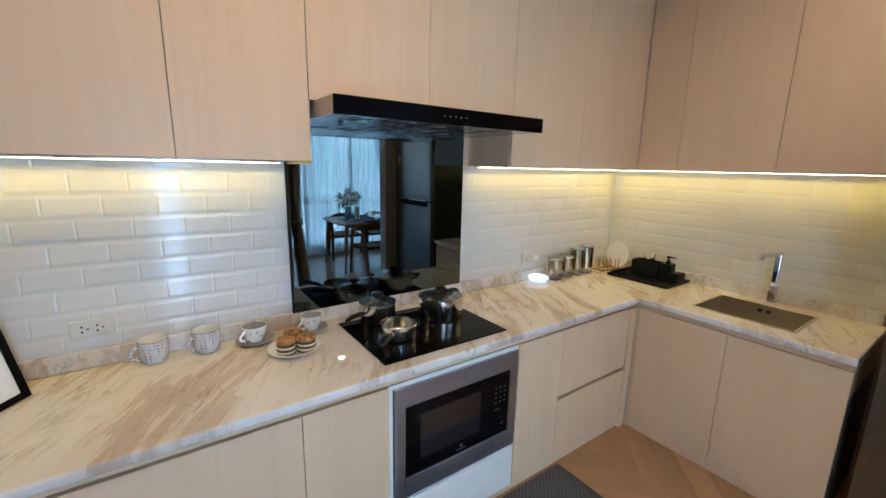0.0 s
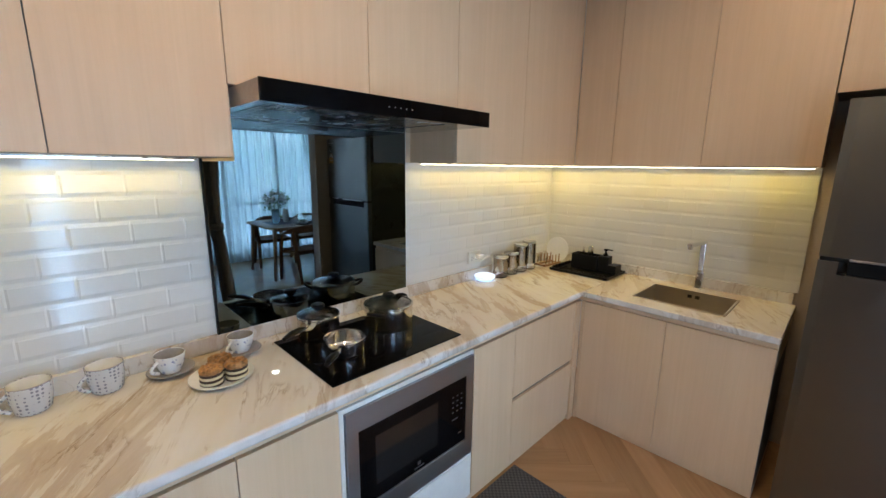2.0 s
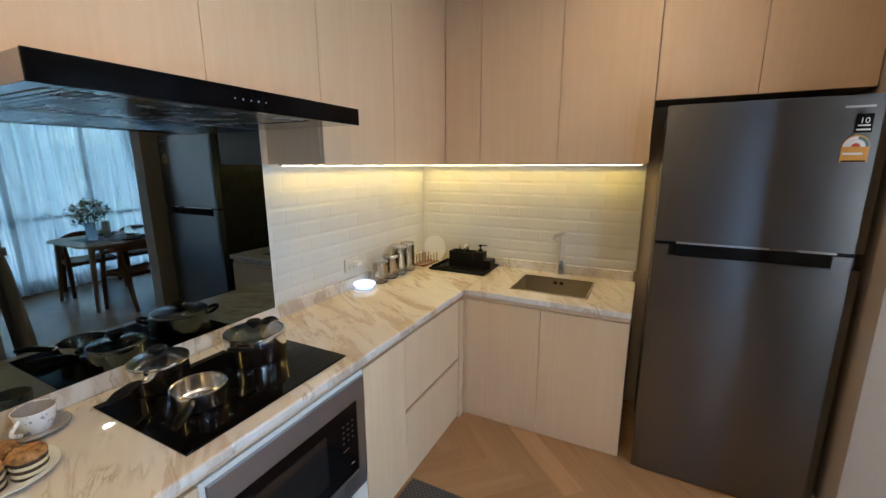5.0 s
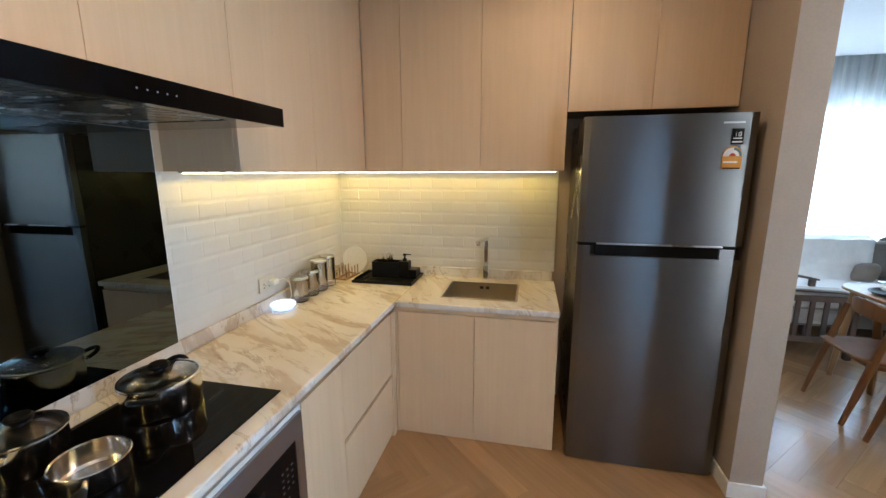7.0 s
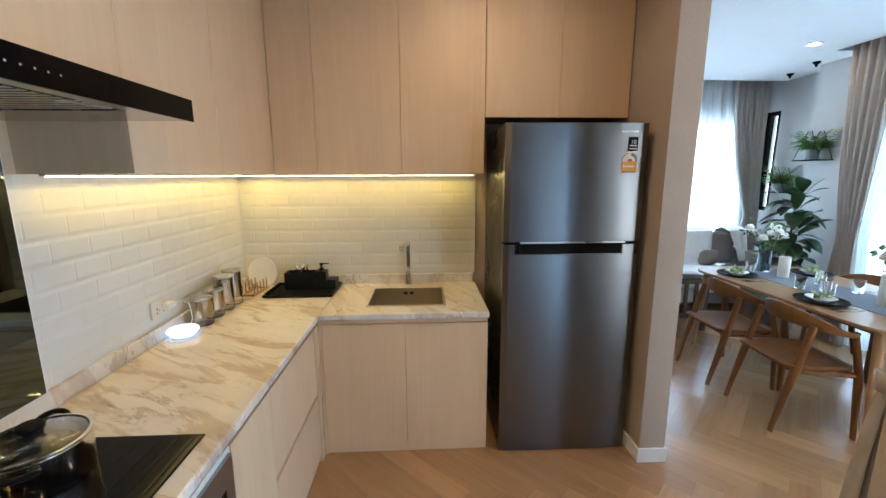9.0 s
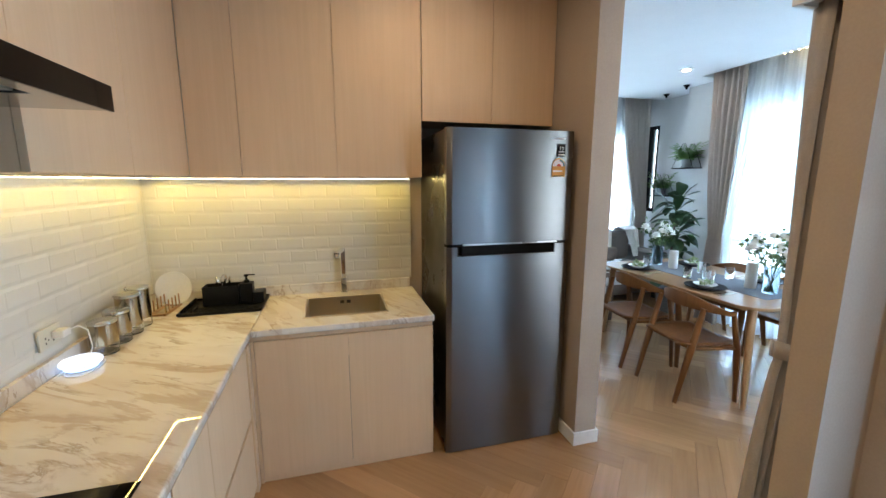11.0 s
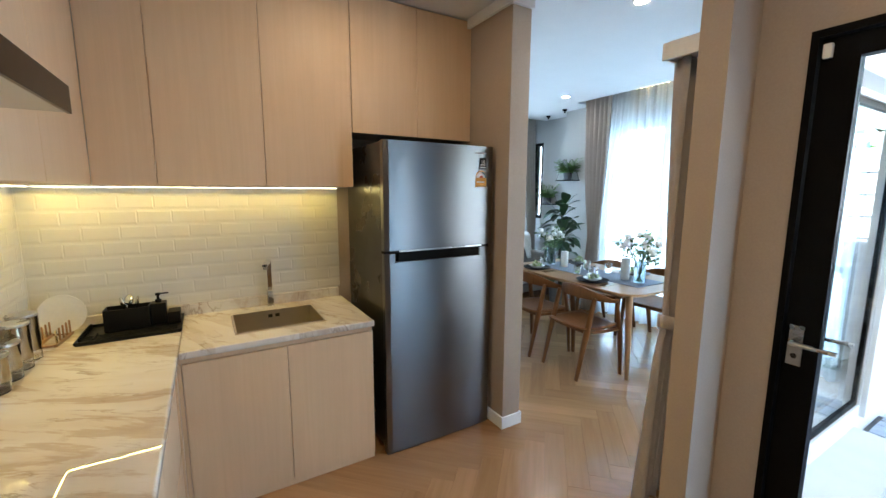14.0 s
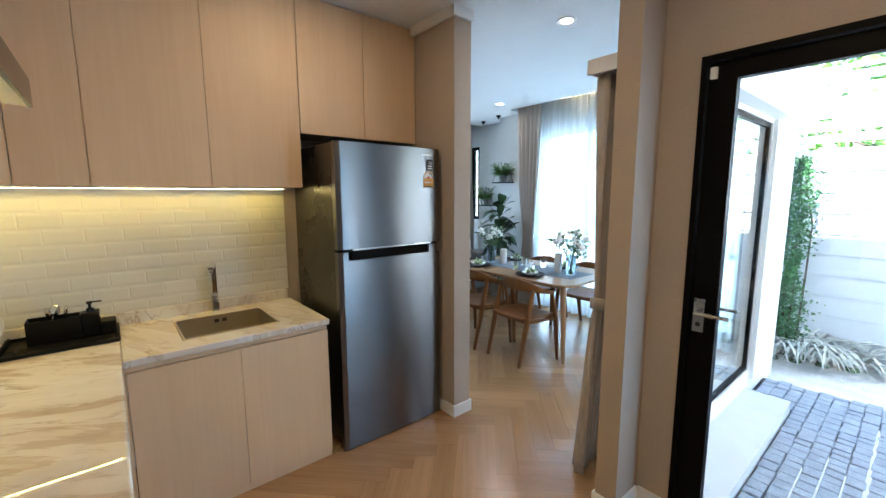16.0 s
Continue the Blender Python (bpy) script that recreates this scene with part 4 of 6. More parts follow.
part("key", boxes((-1.105, -1.070, FRONT - 0.0046, FRONT - 0.004, 0.500, 0.505)), M_KEY_PRINT, odoor, world=True)
part("key", boxes((-1.065, -1.045, FRONT - 0.0046, FRONT - 0.004, 0.420, 0.426)), M_KEY_PRINT, odoor, world=True)
bm = bmesh.new()
box(bm, -1.300, -1.284, FRONT - 0.0046, FRONT - 0.004, 0.396, 0.412)
box(bm, -1.318, -1.266, FRONT - 0.0046, FRONT - 0.004, 0.384, 0.390)
part("badge", bm, M_KEY_PRINT, odoor, world=True)

fridge = thing("fridge", "tall two-door fridge freezer in brushed grey steel", "fridge", 0.31, -1.349, 0)
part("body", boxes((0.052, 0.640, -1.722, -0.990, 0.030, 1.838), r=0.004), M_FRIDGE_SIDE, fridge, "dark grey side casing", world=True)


def fridge_door(name, z0, z1, span=None, on=None):
    """A gently bowed door, or the stretch of it within span."""
    n, y0, y1 = 24, -1.726, -0.988
    pts = []
    for i in range(n + 1):
        u = i / n
        pts.append((0.002 - 0.005 * math.sin(math.pi * u) + (0.0045 if i in (0, n) else 0.0), y0 + (y1 - y0) * u))
    if span:
        pts = [p for p in pts if span[0] <= p[1] <= span[1]]
    bm = bmesh.new()
    slab(bm, [*pts, (0.048, pts[-1][1]), (0.048, pts[0][1])], z0, z1)
    return part(name, bm, M_FRIDGE, on or fridge, world=True)


low_door = fridge_door("lower_door", 0.007, 1.168)
fridge_door("door_top", 1.168, 1.218, (-1.72, -1.62), low_door)
fridge_door("door_top", 1.168, 1.218, (-1.08, -0.98), low_door)
part("grip_recess", boxes((0.014, 0.048, -1.640, -1.078, 1.168, 1.218)), M_RUBBER, low_door, "black recessed grip", world=True)
up_door = fridge_door("upper_door", 1.236, 1.843)
part("chrome_strip", boxes((-0.012, 0.004, -1.640, -1.078, 1.2285, 1.2355), r=0.001), M_NICKEL, up_door, "chrome strip along the edge", world=True)
part("gasket", boxes((0.010, 0.047, -1.706, -0.993, 1.2185, 1.2355)), M_RUBBER, fridge, world=True)
part("badge", boxes((-0.0055, -0.0035, -1.668, -1.582, 1.796, 1.804)), M_SCREEN_PRINT, up_door, world=True)
st = part("sticker", boxes((-0.0062, -0.0040, -1.668, -1.620, 1.704, 1.773)), M_BLACK_PLASTIC, up_door, "black printed sticker", world=True)
text = bpy.data.curves.new("number", "FONT")
text.body, text.size, text.align_x = "10", 0.030, "CENTER"
tmp = bpy.data.objects.new("number", text)
scene.collection.objects.link(tmp)
number = bpy.data.meshes.new_from_object(tmp)
bpy.data.objects.remove(tmp)
number.transform(pose(-0.0070, -1.644, 1.738, 90, 0, -90))
number.transform(Matrix.Translation(-Vector(BASE[fridge])))
number.materials.append(M_WHITE_PRINT)
ob = new("number", number)
ob.parent = st
part("print_bar", boxes((-0.0068, -0.0063, -1.662, -1.626, 1.728, 1.733), (-0.0068, -0.0063, -1.664, -1.624, 1.712, 1.718)), M_WHITE_PRINT, st, world=True)
arc = [(0.040 * math.cos(radians(a)), 0.044 * math.sin(radians(a))) for a in range(0, 181, 12)]
bm = bmesh.new()
slab(bm, [(-0.040, -0.058), (0.040, -0.058), *arc], 0, 0.0022)
bmesh.ops.transform(bm, matrix=pose(-0.0040, -1.632, 1.652, 90, 0, -90), verts=bm.verts[:])
en = part("sticker", bm, M_ORANGE, up_door, "orange energy rating sticker with an arc", world=True)


def arc_band(r0, r1, a0, a1, lift, mat):
    bm = bmesh.new()
    out = [(r1 * math.cos(radians(a)), r1 * math.sin(radians(a))) for a in range(a0, a1 + 1, 12)]
    inn = [(max(r0, 0.0005) * math.cos(radians(a)), max(r0, 0.0005) * math.sin(radians(a))) for a in range(a1, a0 - 1, -12)]
    slab(bm, [*out, *inn], 0, 0.0005)
    bmesh.ops.transform(bm, matrix=pose(-0.0063 - lift, -1.632, 1.652, 90, 0, -90), verts=bm.verts[:])
    part("print", bm, mat, en, world=True)


arc_band(0.028, 0.038, 0, 84, 0, M_TEAL_PRINT)
arc_band(0.028, 0.038, 84, 180, 0, M_WHITE_PRINT)
arc_band(0.014, 0.027, 0, 180, 0, M_WHITE_PRINT)
arc_band(0.0, 0.012, 0, 180, 0, M_RED_PRINT)
part("print", boxes((-0.0068, -0.0063, -1.655, -1.597, 1.622, 1.630)), M_WHITE_PRINT, en, world=True)
part("print", boxes((-0.0068, -0.0063, -1.668, -1.596, 1.595, 1.601)), M_BLACK_PLASTIC, en, world=True)
for y in (-1.66, -1.04):
    for x in (0.075, 0.60):
        bm = bmesh.new()
        lathe(bm, [(0, 0), (0.022, 0), (0.022, 0.022), (0.014, 0.030), (0, 0.030)], 14, (x, y, 0))
        part("foot", bm, M_RUBBER, fridge, world=True)

fridge.location.x -= 0.011

# ---- sink and tap ----
sink = thing("kitchen_sink", "single-bowl brushed steel sink set into the marble worktop", "sink", 0.318, -0.463, 0.66)
part("bowl", boxes((0.136, 0.142, -0.686, -0.240, 0.68, 0.845), (0.493, 0.499, -0.686, -0.240, 0.68, 0.845), (0.142, 0.493, -0.686, -0.680, 0.68, 0.845), (0.142, 0.493, -0.246, -0.240, 0.68, 0.845),
                   (0.136, 0.499, -0.686, -0.240, 0.672, 0.6798)), M_SINK_STEEL, sink, world=True)
part("rim", boxes((0.1325, 0.1415, -0.6895, -0.2365, 0.8455, 0.8525), (0.4925, 0.5025, -0.6895, -0.2365, 0.8455, 0.8525), (0.1415, 0.4925, -0.6895, -0.6805, 0.8455, 0.8525), (0.1415, 0.4925, -0.2455, -0.2365, 0.8455, 0.8525)), M_SINK_STEEL, sink, world=True)
for y in (-0.485, -0.445):
    part("overflow", boxes((0.4918, 0.4928, y - 0.012, y + 0.012, 0.808, 0.828)), M_GAP, sink, world=True)
bm = bmesh.new()
lathe(bm, [(0, 0.004), (0.02, 0.004), (0.042, 0.002), (0.045, 0), (0, 0)], 24, (0.32, -0.463, 0.680))
part("drain", bm, M_CHROME, sink, world=True)

tap = thing("kitchen_tap", "square chrome single-lever kitchen tap behind the sink", "tap", 0.585, -0.462, 0.8502)
part("base", boxes((-0.021, 0.021, -0.021, 0.021, 0, 0.012), r=0.003), M_TAP, tap)
part("valve_body", boxes((-0.019, 0.019, -0.017, 0.017, 0.012, 0.105), r=0.003), M_NICKEL, tap)
part("column", boxes((-0.012, 0.012, -0.013, 0.013, 0.105, 0.292), r=0.002), M_TAP, tap)
part("spout", box(bmesh.new(), -0.165, 0.012, -0.014, 0.014, 0.278, 0.298, 0.003, m=pose(0, 0, 0, 0, 0, -14)), M_TAP, tap)
part("aerator", box(bmesh.new(), -0.162, -0.138, -0.010, 0.010, 0.262, 0.2775, 0.002, m=pose(0, 0, 0, 0, 0, -14)), M_TAP, tap)
part("lever", boxes((-0.050, -0.0195, -0.005, 0.005, 0.088, 0.096), r=0.002), M_TAP, tap)

# ---- pots on the hob ----


def pan_body(bm, r, h):
    lathe(bm, [(0, 0), (r * 0.93, 0), (r * 0.985, 0.004), (r, 0.012), (r, h - 0.003), (r + 0.003, h), (r + 0.001, h + 0.0015), (r - 0.0022, h - 0.001), (r - 0.0022, 0.010), (r * 0.9, 0.004), (0, 0.004)], 48)
    return bm


def pan_lid(parent, r, h):
    glass = part("glass_lid", lathe(bmesh.new(), [(0, h + 0.022), (r * 0.4, h + 0.019), (r * 0.75, h + 0.012), (r * 0.97, h + 0.003), (r * 0.97, h + 0.0005), (r * 0.75, h + 0.0095), (r * 0.4, h + 0.0165), (0, h + 0.0195)], 48), M_GLASS, parent, smooth=True)
    part("lid_rim", lathe(bmesh.new(), [(r * 0.955, h + 0.002), (r + 0.002, h + 0.002), (r + 0.002, h + 0.006), (r * 0.955, h + 0.007), (r * 0.955, h + 0.002)], 48), M_STEEL, glass, smooth=True)
    part("knob", lathe(bmesh.new(), [(0, h + 0.0225), (0.016, h + 0.0225), (0.014, h + 0.030), (0.027, h + 0.034), (0.029, h + 0.042), (0.024, h + 0.048), (0, h + 0.050)], 24), M_BLACK_PLASTIC, glass, smooth=True)


def long_handle(parent, r, h, turn, length=0.15):
    c, s = math.cos(radians(turn)), math.sin(radians(turn))
    at = lambda d, z: (c * d, s * d, z)
    arm = part("handle", tube(bmesh.new(), [at(r + 0.018, h - 0.022), at(r + 0.05, h - 0.016), at(r + length * 0.7, h - 0.010), at(r + length, h - 0.012)], [0.010, 0.016, 0.015, 0.009], 10, 0.7), M_BLACK_PLASTIC, parent, "black plastic handle", smooth=True)
    part("bracket", tube(bmesh.new(), [at(r - 0.001, h - 0.028), at(r + 0.022, h - 0.021)], 0.007, 10, 0.6), M_GOLD, arm, "gold-coloured bracket", smooth=True)


pan = thing("saucepan", "polished steel saucepan with a glass lid and black handle", "pan", -1.455, 0.487, 0.857, group="pans on the hob")
part("body", pan_body(bmesh.new(), 0.087, 0.088), M_STEEL, pan, smooth=True)
pan_lid(pan, 0.087, 0.088)
long_handle(pan, 0.087, 0.088, 211)
pan = thing("casserole", "polished steel casserole with a glass lid and two loop handles", "pan", -1.163, 0.377, 0.857, group="pans on the hob")
part("body", pan_body(bmesh.new(), 0.110, 0.097), M_STEEL, pan, smooth=True)
pan_lid(pan, 0.110, 0.097)
for turn in (26, 206):
    c, s = math.cos(radians(turn)), math.sin(radians(turn))
    loop = []
    for i in range(9):
        a = radians(-90 + 180 * i / 8)
        out, side = 0.114 + 0.036 * math.cos(a), 0.036 * math.sin(a)
        loop.append((c * out - s * side, s * out + c * side, 0.080 + 0.016 * math.cos(a)))
    grip = part("handle", tube(bmesh.new(), loop, 0.0075, 8), M_BLACK_PLASTIC, pan, "black loop handle", smooth=True)
    for e in (0, 8):
        p = Vector(loop[e])
        part("bracket", tube(bmesh.new(), [Vector((p.x * 0.95, p.y * 0.95, p.z)), p], 0.010, 8, 0.7), M_GOLD, grip, "gold-coloured bracket", smooth=True)
pan = thing("saucepan", "small open polished steel saucepan with a black handle", "pan", -1.466, 0.258, 0.857, group="pans on the hob")
part("body", pan_body(bmesh.new(), 0.077, 0.063), M_STEEL, pan, smooth=True)
long_handle(pan, 0.077, 0.063, 222, 0.13)

# ---- crockery on the worktop ----


def cup(name, label, x, y, z, turn, mat, r=0.048, h=0.076, taper=0.9, inner=None, group="cups"):
    c = thing(name, label, "cup", x, y, z, turn, group=group)
    body = lathe(bmesh.new(), [(0, 0), (r * taper * 0.8, 0), (r * taper * 0.92, 0.006), (r * (taper + (1 - taper) * 0.6), h * 0.5), (r, h), (r - 0.0015, h + 0.001), (r - 0.003, h - 0.001)], 40)
    body = part("body", body, mat, c, smooth=True)
    part("inside", lathe(bmesh.new(), [(r - 0.003, h - 0.001), (r * (taper + (1 - taper) * 0.6) - 0.003, h * 0.5), (r * taper * 0.88, 0.008), (0, 0.006)], 40), inner or M_PORCELAIN, c, smooth=True)
    pts = [(r * 0.97 + 0.026 * math.sin(math.pi * i / 8), 0, h * (0.82 - 0.62 * i / 8)) for i in range(9)]
    part("handle", tube(bmesh.new(), pts, 0.0045, 8, 1.3), mat, c, smooth=True)
    if mat is M_DOTS:
        part("grey_rim", lathe(bmesh.new(), [(r - 0.0016, h + 0.0012), (r + 0.0004, h + 0.0002), (r + 0.0004, h - 0.0015), (r, h - 0.0015)], 40), M_GREY_GLAZE, c, smooth=True)
    return c


cup("coffee_mug", "white mug with small grey dots and a grey rim", -2.330, 0.566, 0.8502, 200, M_DOTS, 0.050, 0.089)
cup("coffee_mug", "white mug with small grey dots and a grey rim", -2.160, 0.560, 0.8502, 205, M_DOTS, 0.050, 0.089)


def saucer(x, y):
    return single("saucer", lathe(bmesh.new(), [(0, 0), (0.032, 0), (0.036, 0.003), (0.066, 0.012), (0.073, 0.016), (0.072, 0.018), (0.040, 0.008), (0, 0.006)], 44), M_GREY_GLAZE,
                  "grey glazed saucer on the marble worktop", "saucer", True, pose(x, y, 0.8502), group="saucers")


for x, y in ((-1.988, 0.545), (-1.755, 0.545)):
    saucer(x, y)
    cup("teacup", "white teacup with a grey sprig and grey inside", x, y, 0.8565, 212, M_SPRIG, 0.048, 0.067, 0.72, M_GREY_GLAZE, "teacups")

single("cake_plate", lathe(bmesh.new(), [(0, 0), (0.058, 0), (0.062, 0.003), (0.092, 0.012), (0.101, 0.017), (0.100, 0.019), (0.060, 0.007), (0, 0.006)], 48), M_PORCELAIN, "white porcelain plate holding small cakes", "plate", True, pose(-1.872, 0.378, 0.8502))
for i, (x, y) in enumerate(((-1.910, 0.352), (-1.835, 0.343), (-1.866, 0.414))):
    rng = random.Random(60 + i)
    cake = thing("layer_cake", "small layered chocolate and cream cake with a baked top", "cake", x, y, 0.8565, rng.uniform(0, 90), group="small cakes")
    z = 0.0
    for k in range(5):
        h = 0.0088 if k % 2 == 0 else 0.0092
        r = 0.0355 + rng.uniform(-0.0008, 0.0008)
        part("chocolate_layer" if k % 2 == 0 else "cream_layer", lathe(bmesh.new(), [(0, z), (r - 0.001, z), (r, z + 0.002), (r, z + h - 0.002), (r - 0.001, z + h), (0, z + h)], 28), M_CHOC if k % 2 == 0 else M_CREAM, cake, smooth=True)
        z += h
    bm = lathe(bmesh.new(), [(0.034, z), (0.0365, z + 0.003), (0.037, z + 0.007), (0.0355, z + 0.013), (0.032, z + 0.015), (0.026, z + 0.018), (0.019, z + 0.019), (0.012, z + 0.0175), (0.006, z + 0.017), (0, z + 0.017)], 44)
    for v in bm.verts:
        v.co += v.co.normalized() * (0.007 * noise.noise(v.co * 110 + Vector((i * 5, 0, 0))) + 0.004 * noise.noise(v.co * 260))
    part("baked_top", bm, M_BAKED, cake, "browned crumble top", smooth=True)

# picture frame leaning at the wall
pf = thing("picture_frame", "black picture frame with white paper leaning at the wall", "picture frame", -2.655, 0.500, 0.8505, 56)
tilt = pose(0, 0, 0, -14)
for row in ((-0.30, 0, -0.010, 0.010, 0, 0.020), (-0.30, 0, -0.010, 0.010, 0.36, 0.38), (-0.30, -0.280, -0.010, 0.010, 0.020, 0.36), (-0.020, 0, -0.010, 0.010, 0.020, 0.36)):
    part("frame_bar", box(bmesh.new(), *row, 0.001, m=tilt), M_BLACK_FRAME, pf)
part("paper", box(bmesh.new(), -0.280, -0.020, -0.002, 0.004, 0.020, 0.36, m=tilt), M_PAPER, pf, "white paper")
part("back_board", box(bmesh.new(), -0.284, -0.016, 0.0045, 0.008, 0.016, 0.364, m=tilt), M_DARKENED_CARCASS, pf)

# sockets
for name, x0, x1, z0, z1, plug in (("wall_socket", -2.560, -2.432, 0.963, 1.026, False), ("wall_socket", -0.335, -0.213, 0.958, 1.036, True)):
    so = thing(name, "white plastic double wall socket on the tiles", "socket", (x0 + x1) / 2, 0.632, z0, group="wall sockets")
    part("cover_plate", boxes((x0, x1, 0.626, 0.6345, z0, z1), r=0.002), M_SOCKET, so, world=True)
    for k in range(2):
        cx = x0 + 0.040 + k * 0.042
        bm = boxes((cx - 0.010, cx - 0.004, 0.6252, 0.6258, z0 + 0.037, z0 + 0.045), (cx - 0.010, cx - 0.004, 0.6252, 0.6258, z0 + 0.018, z0 + 0.026), (cx + 0.005, cx + 0.012, 0.6252, 0.6258, z0 + 0.029, z0 + 0.034))
        part("slots", bm, M_GAP, so, world=True)
    if plug:
        pl = thing("charger", "white plastic plug-in charger in the wall socket", "charger", x1 - 0.038, 0.60, z0 + 0.044)
        part("body", boxes((x1 - 0.060, x1 - 0.012, 0.585, 0.6248, z0 + 0.030, z0 + 0.058), r=0.004), M_PLASTIC, pl, world=True)
        part("cable", tube(bmesh.new(), [(x1 - 0.014, 0.600, z0 + 0.044), (x1 + 0.030, 0.585, z0 + 0.046), (x1 + 0.050, 0.565, z0 + 0.020), (x1 + 0.046, 0.555, z0 - 0.05), (x1 + 0.02, 0.56, z0 - 0.098), (x1 - 0.03, 0.60, z0 - 0.1035), (x1 - 0.12, 0.606, z0 - 0.1035), (x1 - 0.11, 0.575, z0 - 0.095)], 0.0022, 6), M_PLASTIC, pl, world=True, smooth=True)

# white smart speaker puck
puck = thing("smart_speaker", "round white smart speaker glowing softly on the worktop", "speaker", -0.245, 0.560, 0.8502)
part("base", lathe(bmesh.new(), [(0, 0), (0.045, 0), (0.052, 0.006), (0.050, 0.012), (0, 0.012)], 36), M_PLASTIC, puck, smooth=True)
part("shell", lathe(bmesh.new(), [(0, 0.012), (0.055, 0.013), (0.066, 0.022), (0.068, 0.029), (0.063, 0.036), (0.045, 0.042), (0, 0.045)], 44), glow("lit_white_shell", (0.62, 0.78, 1.0), 0.12), puck, "softly lit white shell", smooth=True)

part("light_ring", lathe(bmesh.new(), [(0.0525, 0.0055), (0.0535, 0.0065), (0.0535, 0.0095), (0.0525, 0.0105)], 44), glow("blue_light_ring", (0.30, 0.55, 1.0), 0.4), puck, "blue light ring", smooth=True)

loop = [(0.088 * math.cos(radians(a)), 0.052 * math.sin(radians(a)) - 0.012, 0.0022 + 0.0012 * math.sin(radians(3 * a))) for a in range(35, 330, 15)]
part("cable", tube(bmesh.new(), loop, 0.0022, 6), M_PLASTIC, puck, "white cable loop", smooth=True)

# four canisters
for i, (x, y, h) in enumerate(((-0.100, 0.545, 0.132), (0.022, 0.548, 0.138), (0.130, 0.546, 0.182), (0.240, 0.548, 0.190))):
    jar = thing("canister", ("tall" if i > 1 else "short") + " champagne metal canister with a clear glass foot", "canister", x, y, 0.8502, group="canisters")
    part("glass_jar", lathe(bmesh.new(), [(0, 0), (0.044, 0), (0.048, 0.004), (0.048, 0.044), (0.045, 0.044), (0.045, 0.008), (0, 0.008)], 36), M_GLASS, jar, smooth=True)
    part("sleeve", lathe(bmesh.new(), [(0.0455, 0.045), (0.0495, 0.045), (0.0495, h), (0.0455, h), (0.0455, 0.045)], 36), M_SMOKED, jar, smooth=True)
    part("lid", lathe(bmesh.new(), [(0, h + 0.0005), (0.050, h + 0.0005), (0.0515, h + 0.003), (0.0515, h + 0.010), (0.049, h + 0.013), (0, h + 0.014)], 36), M_NICKEL, jar, smooth=True)

# plate rack with one plate
rack = thing("plate_rack", "small wooden peg rack with metal pins", "plate rack", 0.45, 0.520, 0.8502, -4)
part("rail", boxes((-0.085, 0.12, -0.045, -0.030, 0, 0.014), r=0.002), M_OAK, rack)
part("rail", boxes((-0.085, 0.12, 0.030, 0.045, 0, 0.014), r=0.002), M_OAK, rack)
part("cross_bar", boxes((-0.085, -0.070, -0.0295, 0.0295, 0.002, 0.012), r=0.002), M_OAK, rack)
part("cross_bar", boxes((0.105, 0.12, -0.0295, 0.0295, 0.002, 0.012), r=0.002), M_OAK, rack)
for i in range(5):
    for y in (-0.0375, 0.0375):
        part("pin", lathe(bmesh.new(), [(0, 0.012), (0.004, 0.012), (0.004, 0.072), (0.003, 0.076), (0, 0.077)], 10, (-0.065 + i * 0.042, y, 0)), M_OAK if i else M_BRASS_CAP, rack, smooth=True)
single("dinner_plate", lathe(bmesh.new(), [(0, 0), (0.056, 0), (0.060, 0.003), (0.083, 0.010), (0.091, 0.012), (0.0905, 0.014), (0.058, 0.006), (0, 0.005)], 44, m=pose(0, 0, 0.092, 0, -84, -4)), M_PORCELAIN, "white porcelain plate standing in the rack", "plate", True, pose(0.575, 0.500, 0.8560) @ Matrix.Scale(1.07, 4))

# black draining tray with caddy and soap
tray = thing("draining_tray", "matt black draining tray with a raised rim", "tray", 0.47, 0.208, 0.8502)
part("base", boxes((0.322, 0.618, 0.000, 0.415, 0.8502, 0.856), r=0.002), M_BLACK_MATT, tray, world=True)
part("rim", boxes((0.318, 0.328, -0.004, 0.419, 0.8562, 0.869), (0.612, 0.622, -0.004, 0.419, 0.8562, 0.869), (0.3285, 0.6115, -0.004, 0.006, 0.8562, 0.869), (0.3285, 0.6115, 0.409, 0.419, 0.8562, 0.869), r=0.002), M_BLACK_MATT, tray, world=True)
for i in range(5):
    part("rib", boxes((0.345 + i * 0.022, 0.351 + i * 0.022, 0.02, 0.40, 0.8561, 0.8595), r=0.001), M_BLACK_MATT, tray, world=True)
for i in range(12):
    part("prong", boxes((0.340 + i * 0.022, 0.346 + i * 0.022, 0.397, 0.405, 0.8561, 0.882), r=0.001), M_BLACK_MATT, tray, world=True)
part("drain_bar", boxes((0.36, 0.46, 0.352, 0.360, 0.8561, 0.868), r=0.002), M_BLACK_MATT, tray, world=True)
caddy = thing("sink_caddy", "matt black open sink caddy on the draining tray", "caddy", 0.53, 0.18, 0.8596)
part("wall", boxes((0.470, 0.474, 0.140, 0.330, 0.8596, 0.968), (0.566, 0.570, 0.140, 0.330, 0.8596, 0.968), (0.474, 0.566, 0.140, 0.144, 0.8596, 0.968), (0.474, 0.566, 0.326, 0.330, 0.8596, 0.968)), M_BLACK_MATT, caddy, world=True)
part("floor", boxes((0.474, 0.566, 0.144, 0.326, 0.8596, 0.864)), M_BLACK_MATT, caddy, world=True)
part("side_tray", boxes((0.470, 0.570, 0.006, 0.064, 0.8596, 0.922), r=0.003), M_BLACK_MATT, caddy, world=True)
soap = thing("soap_dispenser", "square matt black soap dispenser with a pump", "soap dispenser", 0.52, 0.102, 0.8596)
